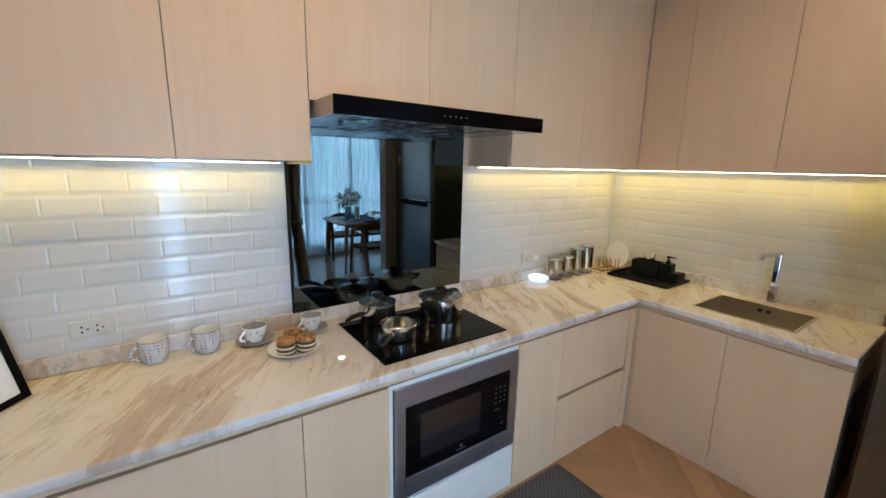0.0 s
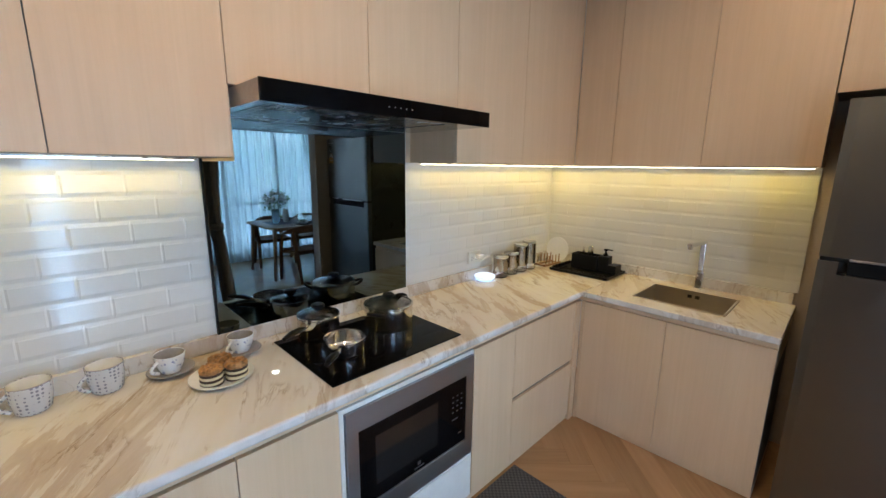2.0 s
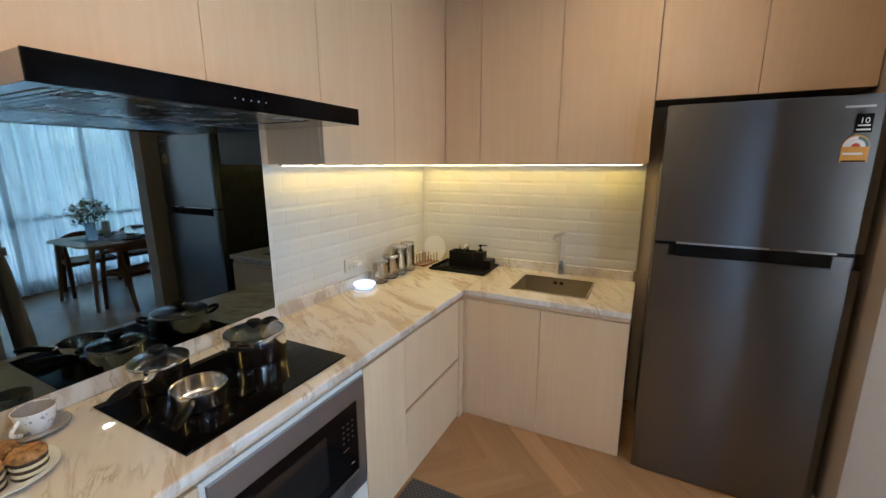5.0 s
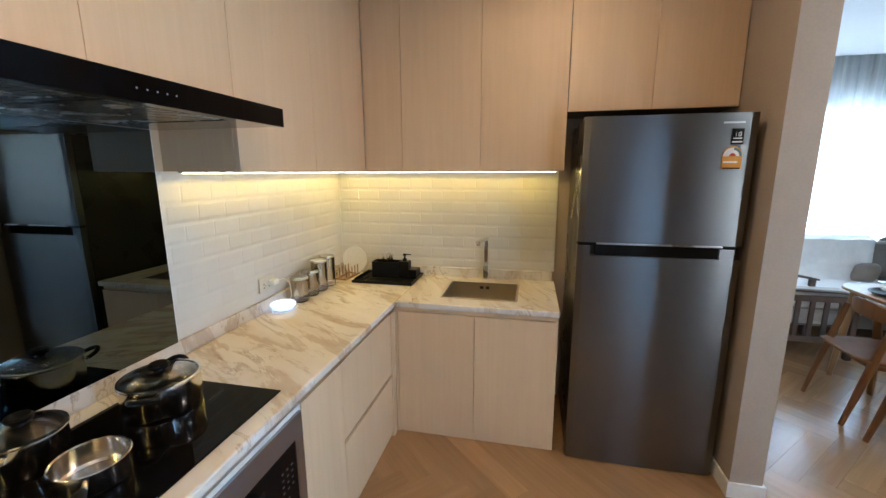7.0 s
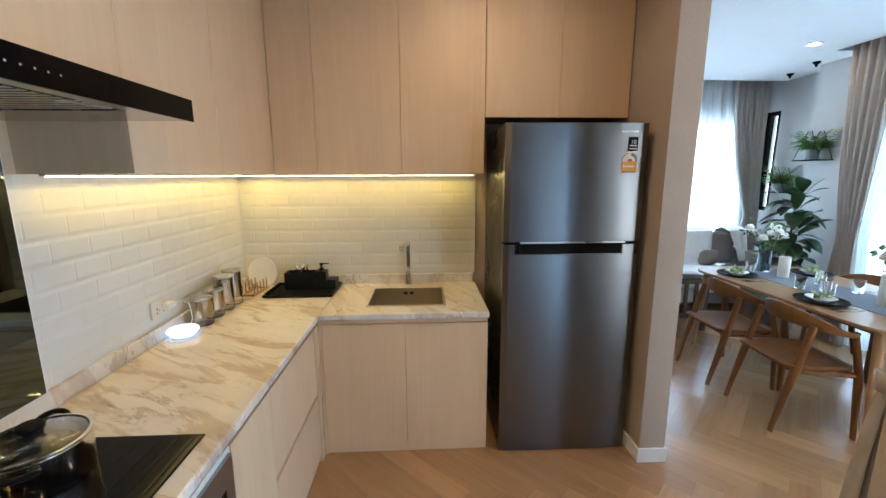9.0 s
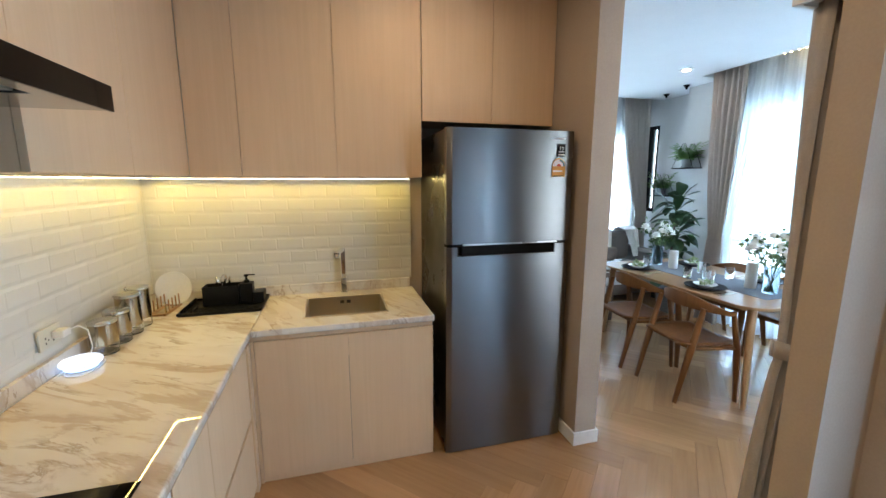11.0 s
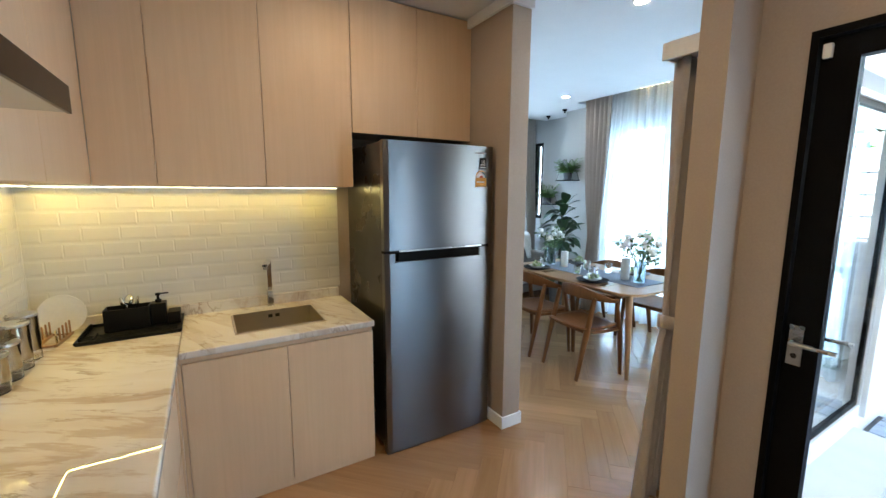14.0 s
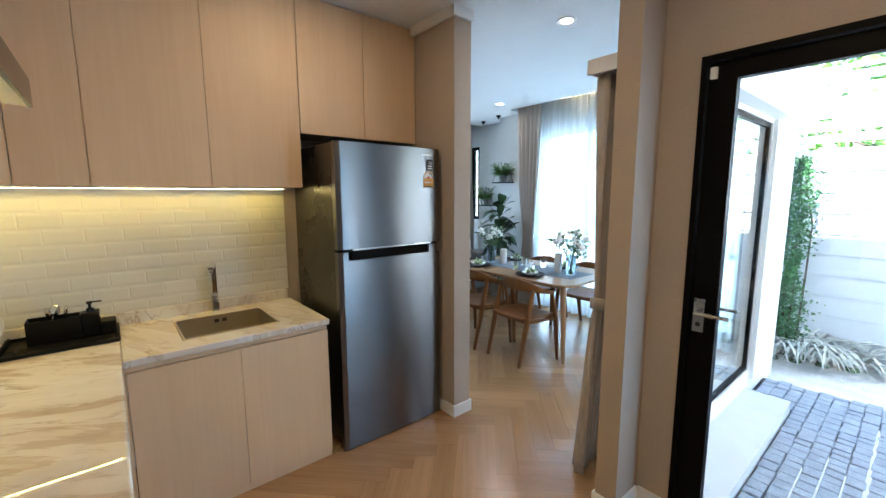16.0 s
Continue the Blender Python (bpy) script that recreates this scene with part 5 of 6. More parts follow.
part("bottle", boxes((-0.036, 0.036, -0.035, 0.035, 0, 0.115), r=0.004), M_BLACK_MATT, soap)
part("collar", lathe(bmesh.new(), [(0, 0.115), (0.015, 0.115), (0.015, 0.130), (0.007, 0.134), (0.006, 0.152), (0, 0.152)], 18), M_BLACK_PLASTIC, soap, smooth=True)
part("pump_head", boxes((-0.009, 0.009, -0.012, 0.012, 0.152, 0.165), (-0.005, 0.005, -0.048, -0.0125, 0.157, 0.164), r=0.002), M_BLACK_PLASTIC, soap)
for i, (dy, lean) in enumerate(((-0.01, 10), (0.015, -10), (0.04, 16))):
    sp = thing("spoon", "polished metal spoon standing in the caddy", "spoon", 0.505 + i * 0.010, 0.222 + dy, 0.8642, group="spoons")
    m = pose(0, 0, 0, lean, -6, 30 * i)
    bm = tube(bmesh.new(), [(0, 0, 0.0), (0, 0, 0.085), (0, 0, 0.117)], [0.003, 0.0025, 0.004], 8)
    bmesh.ops.transform(bm, matrix=m, verts=bm.verts[:])
    part("handle", bm, M_STEEL, sp, smooth=True)
    bm = bmesh.new()
    bmesh.ops.create_uvsphere(bm, u_segments=14, v_segments=10, radius=1.0)
    for v in bm.verts:
        v.co = Vector((v.co.x * 0.024, v.co.y * 0.0080, 0.138 + v.co.z * 0.028))
    bmesh.ops.transform(bm, matrix=m, verts=bm.verts[:])
    part("bowl", bm, M_STEEL, sp, smooth=True)

single("floor_mat", boxes((-2.2, -0.615, -0.55, 0.012, 0.0, 0.008), r=0.002), M_MAT, "dark grey checked kitchen mat on the wooden floor", "mat")

# recessed downlights; the three kitchen fixtures only go with the added fill lamps
for x, y in DOWNLIGHTS_AND_FILL:
    d = thing("downlight", "round white recessed ceiling downlight, switched on; kitchen ones added as fill", "downlight", x, y, 2.690, group="downlights")
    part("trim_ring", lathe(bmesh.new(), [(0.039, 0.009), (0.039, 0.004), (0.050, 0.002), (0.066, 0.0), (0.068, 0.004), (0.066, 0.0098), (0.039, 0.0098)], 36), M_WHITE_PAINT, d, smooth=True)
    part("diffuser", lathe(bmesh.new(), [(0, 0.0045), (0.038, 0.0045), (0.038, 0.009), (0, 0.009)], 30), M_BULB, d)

# ---- curtains ----


def curtain(name, label, mat, top, tie, bottom, z_top, z_tie, z_low, folds, amp, across, band=True, seed=1, category="curtain"):
    """Hanging cloth: top, tie and bottom are pairs of plan points; across: the way in which the folds stand out."""
    rng = random.Random(seed)
    c = thing(name, label, category, *[(a + b) / 2 for a, b in zip(*bottom)], z_low, group="curtains")
    nu, nv = folds * 10, 26
    phase = [rng.uniform(-0.5, 0.5) for _ in range(folds + 2)]
    bm = bmesh.new()
    rows = []
    for j in range(nv + 1):
        z = z_top + (z_low - z_top) * j / nv
        if tie and z > z_tie:
            k = ((z_top - z) / (z_top - z_tie)) ** 1.9
            a, b, wide = Vector(top[0]).lerp(Vector(tie[0]), k), Vector(top[1]).lerp(Vector(tie[1]), k), 1 - 0.45 * k
        elif tie:
            k = ((z_tie - z) / (z_tie - z_low)) ** 0.6
            a, b, wide = Vector(tie[0]).lerp(Vector(bottom[0]), k), Vector(tie[1]).lerp(Vector(bottom[1]), k), 0.55 + 0.45 * k
        else:
            k = j / nv
            a, b, wide = Vector(top[0]).lerp(Vector(bottom[0]), k), Vector(top[1]).lerp(Vector(bottom[1]), k), 0.85 + 0.3 * k
        row = []
        for i in range(nu + 1):
            u = i / nu
            p = a.lerp(b, u)
            f = u * folds
            w = math.sin(2 * math.pi * f + phase[int(f)] * 0.8) + 0.25 * math.sin(5.1 * f + 2 * z)
            p = p + Vector(across) * amp * wide * w
            row.append(bm.verts.new((p.x, p.y, z)))
        rows.append(row)
    for r0, r1 in zip(rows, rows[1:]):
        for i in range(nu):
            bm.faces.new((r0[i], r0[i + 1], r1[i + 1], r1[i]))
    cloth = part("cloth", bm, mat, c, smooth=True, world=True)
    if mat is not M_SHEER:
        s = cloth.modifiers.new("thickness", "SOLIDIFY")
        s.thickness = 0.003
    if band and tie:
        mid, half = (Vector(tie[0]) + Vector(tie[1])) / 2, (Vector(tie[1]) - Vector(tie[0])).length / 2 + 0.012
        along = (Vector(tie[1]) - Vector(tie[0])).normalized()
        bm = bmesh.new()
        ring = []
        for i in range(25):
            t = 2 * math.pi * i / 24
            p = mid + along * half * math.cos(t) + Vector(across) * (amp * 0.9 + 0.018) * math.sin(t)
            ring.append([bm.verts.new((p.x, p.y, z_tie - 0.030 + 0.02 * math.cos(t))), bm.verts.new((p.x, p.y, z_tie + 0.030 + 0.02 * math.cos(t)))])
        for p, q in zip(ring, ring[1:]):
            bm.faces.new((p[0], q[0], q[1], p[1]))
        tb = part("tieback", bm, mat, c, smooth=True, world=True)
        s = tb.modifiers.new("thickness", "SOLIDIFY")
        s.thickness = 0.004
    return c


curtain("sheer_curtain", "white translucent sheer curtain across the dining window", M_SHEER, ((-1.02, -4.53), (1.45, -4.53)), None, ((-1.02, -4.53), (1.45, -4.53)), 2.80, 1.0, 0.02, 22, 0.030, (0, 1), False, 3, "sheer curtain")
curtain("sheer_curtain", "white translucent sheer curtain across the living room window", M_SHEER, ((3.03, -4.75), (3.03, -2.05)), None, ((3.03, -4.75), (3.03, -2.05)), 2.80, 1.0, 0.02, 22, 0.030, (1, 0), False, 4, "sheer curtain")
curtain("curtain", "taupe floor-length curtain tied back beside the dining window", M_CURTAIN, ((1.21, -4.43), (1.61, -4.43)), ((1.28, -4.43), (1.47, -4.43)), ((1.24, -4.43), (1.52, -4.43)), 2.80, 1.0, 0.015, 6, 0.040, (0, 1), False, 5)
curtain("sheer_curtain", "white translucent sheer gathered to the tied taupe curtain", M_SHEER, ((0.98, -4.485), (1.42, -4.485)), ((1.24, -4.485), (1.42, -4.485)), ((1.16, -4.485), (1.42, -4.485)), 2.80, 1.0, 0.02, 8, 0.022, (0, 1), False, 15, "sheer curtain")
curtain("curtain", "grey floor-length curtain tied back beside the living room window", M_GREY_CURTAIN, ((2.95, -4.86), (2.95, -4.42)), ((2.95, -4.93), (2.95, -4.72)), ((2.95, -4.93), (2.95, -4.66)), 2.80, 1.08, 0.015, 7, 0.030, (1, 0), False, 6)
curtain("curtain", "taupe floor-length curtain tied back beside the side window", M_CURTAIN, ((-1.09, -2.22), (-1.06, -1.86)), ((-1.12, -2.08), (-1.06, -1.90)), ((-0.98, -2.24), (-1.00, -1.88)), 2.118, 0.97, 0.015, 5, 0.040, (1, 0), True, 7)
pel = thing("pelmet", "white painted curtain pelmet on the side wall", "pelmet", -1.11, -2.9, 2.105)
part("box_front", boxes((-1.035, -1.015, -4.1, -1.815, 2.105, 2.172), r=0.002), M_WHITE_PAINT, pel, world=True)
part("box_top", boxes((-1.195, -1.0355, -4.1, -1.815, 2.152, 2.172)), M_WHITE_PAINT, pel, world=True)
part("box_end", boxes((-1.195, -1.0355, -1.832, -1.815, 2.105, 2.1515)), M_WHITE_PAINT, pel, world=True)
cv = thing("cove_light", "row of small warm lamps hidden in the curtain recess", "light strip", 0.33, -4.40, 2.735)
part("profile", boxes((-1.0, 0.93, -4.482, -4.462, 2.7305, 2.8195)), M_WHITE_PAINT, cv, world=True)
for i in range(32):
    part("lamp_chip", boxes((-0.97 + i * 0.061, -0.958 + i * 0.061, -4.477, -4.467, 2.7225, 2.730), r=0.002), M_COVE, cv, world=True)
setting("ceiling_extension", boxes((1.70, 2.88, -5.0, -4.38, CEIL, 2.82)), M_CEILING, "flat white painted ceiling before the column", "ceiling")

# ---- dining table ----
TABLE = 0.74
table = thing("dining_table", "oak dining table with rounded corners and splayed legs", "table", 0.648, -3.540, 0)
bm = bmesh.new()
slab(bm, rounded(-0.812, 0.812, -0.50, 0.50, 0.17, 10), TABLE - 0.022, TABLE)
top = part("tabletop", bm, M_OAK, table, "oak tabletop with rounded corners")
mod = top.modifiers.new("soft_edge", "BEVEL")
mod.width, mod.segments, mod.limit_method, mod.angle_limit = 0.006, 2, "ANGLE", radians(50)
part("apron", boxes((-0.64, 0.64, -0.36, -0.34, TABLE - 0.07, TABLE - 0.0225), (-0.64, 0.64, 0.34, 0.36, TABLE - 0.07, TABLE - 0.0225), (-0.66, -0.6405, -0.36, 0.36, TABLE - 0.07, TABLE - 0.0225), (0.6405, 0.66, -0.36, 0.36, TABLE - 0.07, TABLE - 0.0225)), M_OAK, table)
for sx in (-1, 1):
    for sy in (-1, 1):
        part("leg", tube(bmesh.new(), [(sx * 0.755, sy * 0.430, 0), (sx * 0.705, sy * 0.395, TABLE - 0.0225)], [0.018, 0.030], 16), M_OAK, table, smooth=True)

# ---- chairs ----


def chair(x, y, rz):
    """Bent-rail chair; its front is towards -y before the turn."""
    c = thing("dining_chair", "brown wooden dining chair with a curved back rail", "chair", x, y, 0, rz, group="chairs round the dining table")
    bm = bmesh.new()
    n = 12
    rows = []
    for j in range(n + 1):
        v = -1 + 2 * j / n
        row = []
        for i in range(n + 1):
            u = -1 + 2 * i / n
            ue = u * math.sqrt(max(0, 1 - 0.40 * v * v * (1 if v > 0 else 0.5)))
            row.append(bm.verts.new((ue * 0.238, v * 0.215, 0.440 - 0.012 * (1 - u * u) * (1 - 0.5 * v * v) + 0.006 * v)))
        rows.append(row)
    for a, b in zip(rows, rows[1:]):
        for i in range(n):
            bm.faces.new((a[i], a[i + 1], b[i + 1], b[i]))
    seat = part("seat", bm, M_WALNUT, c, "bent plywood seat", smooth=True)
    s = seat.modifiers.new("thickness", "SOLIDIFY")
    s.thickness, s.offset = 0.016, -1
    part("seat_frame", boxes((-0.25, 0.25, -0.165, -0.140, 0.380, 0.420), (-0.195, 0.195, 0.120, 0.145, 0.380, 0.420), (-0.018, 0.018, -0.1395, 0.1145, 0.385, 0.415), r=0.003), M_WALNUT, c)
    for sx in (-1, 1):
        part("front_leg", tube(bmesh.new(), [(sx * 0.278, -0.190, 0), (sx * 0.268, -0.165, 0.40), (sx * 0.258, -0.115, 0.655)], [0.018, 0.028, 0.020], 12, 0.75), M_WALNUT, c, smooth=True)
        part("back_leg", tube(bmesh.new(), [(sx * 0.205, 0.250, 0), (sx * 0.205, 0.155, 0.40), (sx * 0.205, 0.085, 0.69)], [0.019, 0.031, 0.022], 12, 0.6), M_WALNUT, c, smooth=True)
        part("side_rail", tube(bmesh.new(), [(sx * 0.262, -0.155, 0.405), (sx * 0.212, 0.140, 0.405)], [0.018, 0.018], 8, 0.8), M_WALNUT, c, smooth=True)
    bm = bmesh.new()
    last = None
    for i in range(33):
        a = radians(-14 + 208 * i / 32)
        x0, y0 = 0.268 * math.cos(a), -0.075 + 0.185 * math.sin(a)
        lift = 0.668 + 0.072 * max(0.0, math.sin(a)) ** 1.2
        tall = 0.022 + 0.052 * max(0.0, math.sin(a)) ** 1.6
        nx, ny = math.cos(a), math.sin(a)
        row = [bm.verts.new((x0 + nx * t, y0 + ny * t, lift + z)) for t, z in ((-0.012, -tall), (0.008, -tall), (0.013, -tall * 0.6), (0.016, tall * 0.30), (0.012, tall * 0.45), (-0.008, tall * 0.45), (-0.012, tall * 0.25))]
        if last:
            for k in range(7):
                bm.faces.new((last[k], last[(k + 1) % 7], row[(k + 1) % 7], row[k]))
        else:
            bm.faces.new(row)
        last = row
    bm.faces.new(last[::-1])
    rail = part("back_rail", bm, M_WALNUT, c, "curved wooden back rail", smooth=True)
    return c


first = chair(0.280, -2.985, -4)
copy_thing(first, pose(0.855, -2.985, 0, 0, 0, -3))
copy_thing(first, pose(0.290, -4.14, 0, 0, 0, 180))
copy_thing(first, pose(0.900, -4.14, 0, 0, 0, 180))

# ---- on the table ----
single("table_runner", boxes((0.0, 1.30, -3.750, -3.345, TABLE + 0.0005, TABLE + 0.003)), M_RUNNER, "grey-blue linen table runner", "table runner")


def dish(x, y, seed):
    rng = random.Random(seed)
    single("charger_plate", lathe(bmesh.new(), [(0, 0), (0.10, 0), (0.105, 0.004), (0.142, 0.014), (0.146, 0.018), (0.144, 0.020), (0.104, 0.009), (0, 0.007)], 44), M_BLACK_PLATE, "black stoneware charger plate laid on the table", "plate", True, pose(x, y, TABLE + 0.0005), group="charger plates")
    single("side_bowl", lathe(bmesh.new(), [(0, 0), (0.045, 0), (0.050, 0.004), (0.082, 0.022), (0.086, 0.026), (0.084, 0.027), (0.050, 0.009), (0, 0.007)], 36), M_PORCELAIN, "shallow white bowl on a black plate", "bowl", True, pose(x, y, TABLE + 0.0078), group="white bowls")
    g = thing("flower_garnish", "pale green and white flower laid in the bowl", "flower", x, y, TABLE + 0.015, group="table flowers")
    for k, (mat, n, r) in enumerate(((M_SALAD, 46, 0.040), (M_PETAL, 20, 0.026))):
        bm = bmesh.new()
        spots = [Vector((rng.gauss(0, r * 0.5), rng.gauss(0, r * 0.5), rng.uniform(0.0, 0.04))) for _ in range(n)]
        leaf_cloud(bm, spots, 0.045 if k == 0 else 0.03, rng, 0.1)
        part("leaves" if k == 0 else "petals", bm, mat, g)


for i, (x, y) in enumerate(((0.386, -3.225), (1.12, -3.225), (1.10, -3.87), (0.39, -3.87))):
    dish(x, y, 80 + i)


def candle(x, y, h):
    c = thing("pillar_candle", "thick white pillar candle on the table runner", "candle", x, y, TABLE + 0.003, group="candles")
    part("wax", lathe(bmesh.new(), [(0, 0), (0.038, 0), (0.040, 0.003), (0.040, h - 0.01), (0.037, h), (0.030, h + 0.002), (0.012, h - 0.006), (0, h - 0.006)], 32), M_CANDLE, c, smooth=True)
    part("wick", tube(bmesh.new(), [(0, 0, h - 0.007), (0.001, 0, h + 0.012)], 0.0015, 6), M_RUBBER, c)


candle(0.285, -3.56, 0.20)
candle(1.03, -3.55, 0.17)


def bouquet(x, y, seed, h=0.16, heads=11, spread=0.13):
    rng = random.Random(seed)
    v = thing("flower_vase", "clear glass vase with white flowers on the table", "vase", x, y, TABLE + 0.003, group="flower vases")
    part("glass", lathe(bmesh.new(), [(0, 0), (0.047, 0), (0.050, 0.004), (0.050, h), (0.047, h), (0.047, 0.012), (0, 0.010)], 36), M_WATER_GLASS, v, smooth=True)
    stems, leaves = bmesh.new(), bmesh.new()
    spots = []
    for k in range(heads):
        a, r = rng.uniform(0, 6.28), spread * math.sqrt(rng.uniform(0.05, 1))
        tip = Vector((math.cos(a) * r, math.sin(a) * r, h + rng.uniform(0.08, 0.23)))
        root = Vector((-tip.x * 0.18, -tip.y * 0.18, 0.016))
        tube(stems, [root, (root * 0.6 + tip * 0.4) + Vector((0, 0, 0.01)), tip], 0.0025, 5)
        size = rng.uniform(0.038, 0.050)
        petals = bmesh.new()
        bmesh.ops.create_icosphere(petals, subdivisions=3, radius=1.0)
        for q in petals.verts:
            d = q.co.normalized()
            ruffle = 0.10 * noise.noise(d * 2.6 + Vector((k, seed, 0))) + 0.09 * abs(math.sin(6.5 * d.z + 3 * math.atan2(d.y, d.x)))
            q.co = tip + Vector((d.x, d.y, d.z * 0.85)) * size * 0.72 * (0.92 + ruffle)
        for i in range(9):
            t = 2 * math.pi * i / 9 + rng.uniform(-0.2, 0.2)
            d, s = Vector((math.cos(t), math.sin(t), -0.25)), Vector((-math.sin(t), math.cos(t), 0))
            low = tip - Vector((0, 0, size * 0.4))
            petals.faces.new([petals.verts.new(w) for w in (low, low + d * size * 0.6 + s * size * 0.35, low + d * size + Vector((0, 0, size * 0.3)), low + d * size * 0.6 - s * size * 0.35)])
        part("bloom", petals, M_PETAL, v, "white bloom", smooth=True)
        for _ in range(16):
            spots.append(root.lerp(tip, rng.uniform(0.60, 1.12)) + Vector((rng.gauss(0, 0.030), rng.gauss(0, 0.030), rng.gauss(0, 0.025))))
    part("stems", stems, M_STEM, v, smooth=True)
    leaf_cloud(leaves, spots, 0.040, rng)
    part("leaves", leaves, M_BOUQUET, v)


bouquet(0.130, -3.55, 21, 0.20, 15, 0.16)
bouquet(1.24, -3.56, 22, 0.19, 15, 0.16)


def drinking_glass(x, y):
    single("drinking_glass", lathe(bmesh.new(), [(0, 0), (0.030, 0), (0.033, 0.004), (0.037, 0.095), (0.035, 0.095), (0.031, 0.010), (0, 0.009)], 28), M_GLASS, "short clear drinking glass on the table", "glass", True, pose(x, y, TABLE + 0.003 if -3.750 < y < -3.345 else TABLE + 0.0005), group="drinking glasses")


for x, y in ((0.52, -3.42), (0.62, -3.50), (1.20, -3.40), (0.56, -3.68), (0.80, -3.64), (0.70, -3.38)):
    drinking_glass(x, y)
for x, y, far in ((0.185, -3.215, 1), (0.220, -3.215, 1), (0.90, -3.215, 1), (0.935, -3.215, 1), (0.59, -3.87, -1)):
    f = thing("fork", "polished metal fork laid beside a plate", "cutlery", x, y, TABLE + 0.0005, group="cutlery")
    part("handle", boxes((-0.005, 0.005, -0.09, 0.03, 0, 0.003), r=0.001), M_GOLD, f)
    part("tines", boxes((-0.009, 0.009, 0.0305, 0.055, 0, 0.003), (-0.009, -0.005, 0.0555, 0.09, 0, 0.002), (-0.002, 0.002, 0.0555, 0.09, 0, 0.002), (0.005, 0.009, 0.0555, 0.09, 0, 0.002)), M_GOLD, f)

# ---- living corner ----
sofa = thing("sofa", "taupe cloth sofa under the living room window", "sofa", 2.62, -3.55, 0)
part("base", boxes((2.25, 2.98, -4.55, -2.5, 0.10, 0.30), r=0.02), M_SOFA_DARK, sofa, world=True)
for y in (-4.53, -3.86, -3.19):
    part("seat_cushion", boxes((2.22, 2.78, y + 0.005, y + 0.66, 0.30, 0.45), r=0.04), M_SOFA_DARK, sofa, world=True)
    part("back_cushion", boxes((2.76, 2.96, y + 0.005, y + 0.66, 0.45, 0.86), r=0.06), M_SOFA_DARK, sofa, world=True)
part("armrest", boxes((2.25, 2.98, -4.72, -4.56, 0.10, 0.64), r=0.04), M_SOFA_DARK, sofa, world=True)
for x in (2.32, 2.90):
    for y in (-4.6, -2.6):
        part("leg", boxes((x - 0.025, x + 0.025, y - 0.025, y + 0.025, 0, 0.1)), M_DARK_WOOD, sofa, world=True)
for y, tilt, z in ((-4.02, 10, 0.56),):
    bm = bmesh.new()
    bmesh.ops.create_uvsphere(bm, u_segments=20, v_segments=14, radius=1.0)
    for v in bm.verts:
        q = v.co.copy()
        v.co = Vector((q.x * 0.075, q.y * 0.15 * (0.75 + 0.25 * abs(q.z)), q.z * 0.13 * (0.75 + 0.25 * abs(q.y))))
    single("cushion", bm, M_CUSHION, "dark taupe cloth cushion on the sofa", "cushion", True, pose(2.55, y, z + 0.03, 0, -14, tilt), group="cushions")


def throw(label, y0, y1, path, seed, lean):
    """A crumpled cloth laid over path (x, z), from y0 to y1; lean: how far its lower edge runs aside."""
    bm = bmesh.new()
    rows, n = [], 30
    for i in range(n + 1):
        u = i / n
        row = []
        for k in range(4 * (len(path) - 1) + 1):
            j, f = divmod(k, 4)
            p = Vector(path[j]).lerp(Vector(path[min(j + 1, len(path) - 1)]), f / 4)
            v = k / (4 * (len(path) - 1))
            c = noise.noise(Vector((u * 4.5, v * 5.0, seed))) * 0.030 + noise.noise(Vector((u * 11, v * 9, seed + 7))) * 0.012
            y = y0 + (y1 - y0) * u + lean * v * (u - 0.5) + 0.02 * math.sin(7 * v + seed)
            row.append(bm.verts.new((p.x - 0.022 - abs(c), y, p.y + 0.022 + abs(c) * 0.6)))
        rows.append(row)
    for a, b2 in zip(rows, rows[1:]):
        for k in range(len(a) - 1):
            bm.faces.new((a[k], a[k + 1], b2[k + 1], b2[k]))
    ob = single("throw_blanket", bm, M_THROW, label, "blanket", True, group="throws")
    s = ob.modifiers.new("thickness", "SOLIDIFY")
    s.thickness = 0.010


throw("white knitted throw draped over the sofa back and seat", -4.20, -2.75, ((2.975, 0.72), (2.97, 0.86), (2.90, 0.895), (2.78, 0.86), (2.735, 0.60), (2.60, 0.475), (2.32, 0.470), (2.205, 0.455), (2.20, 0.24)), 3.0, -0.10)
throw("white knitted throw hanging over the corner of the sofa", -4.72, -4.33, ((2.975, 0.74), (2.97, 0.86), (2.88, 0.90), (2.77, 0.86), (2.725, 0.66), (2.66, 0.50)), 5.0, -0.30)

arm = thing("armchair", "dark wooden armchair with slatted side and pale cushion", "armchair", 2.00, -3.05, 0)
for x, y in ((1.72, -3.42), (2.28, -3.42), (1.72, -2.72), (2.28, -2.72)):
    part("leg", boxes((x - 0.022, x + 0.022, y - 0.022, y + 0.022, 0, 0.56), r=0.004), M_DARK_WOOD, arm, world=True)
part("rail", boxes((1.71, 1.73, -3.395, -2.745, 0.14, 0.19), (1.71, 1.73, -3.395, -2.745, 0.50, 0.55), (2.27, 2.29, -3.395, -2.745, 0.14, 0.19), (1.745, 2.255, -3.43, -3.41, 0.22, 0.28), (1.745, 2.255, -2.73, -2.71, 0.22, 0.28)), M_DARK_WOOD, arm, world=True)
for i in range(6):
    y = -3.34 + i * 0.105
    part("slat", boxes((1.712, 1.728, y, y + 0.035, 0.191, 0.499)), M_DARK_WOOD, arm, world=True)
part("seat_cushion", boxes((1.74, 2.32, -3.39, -2.75, 0.285, 0.43), r=0.035), M_SOFA, arm, world=True)
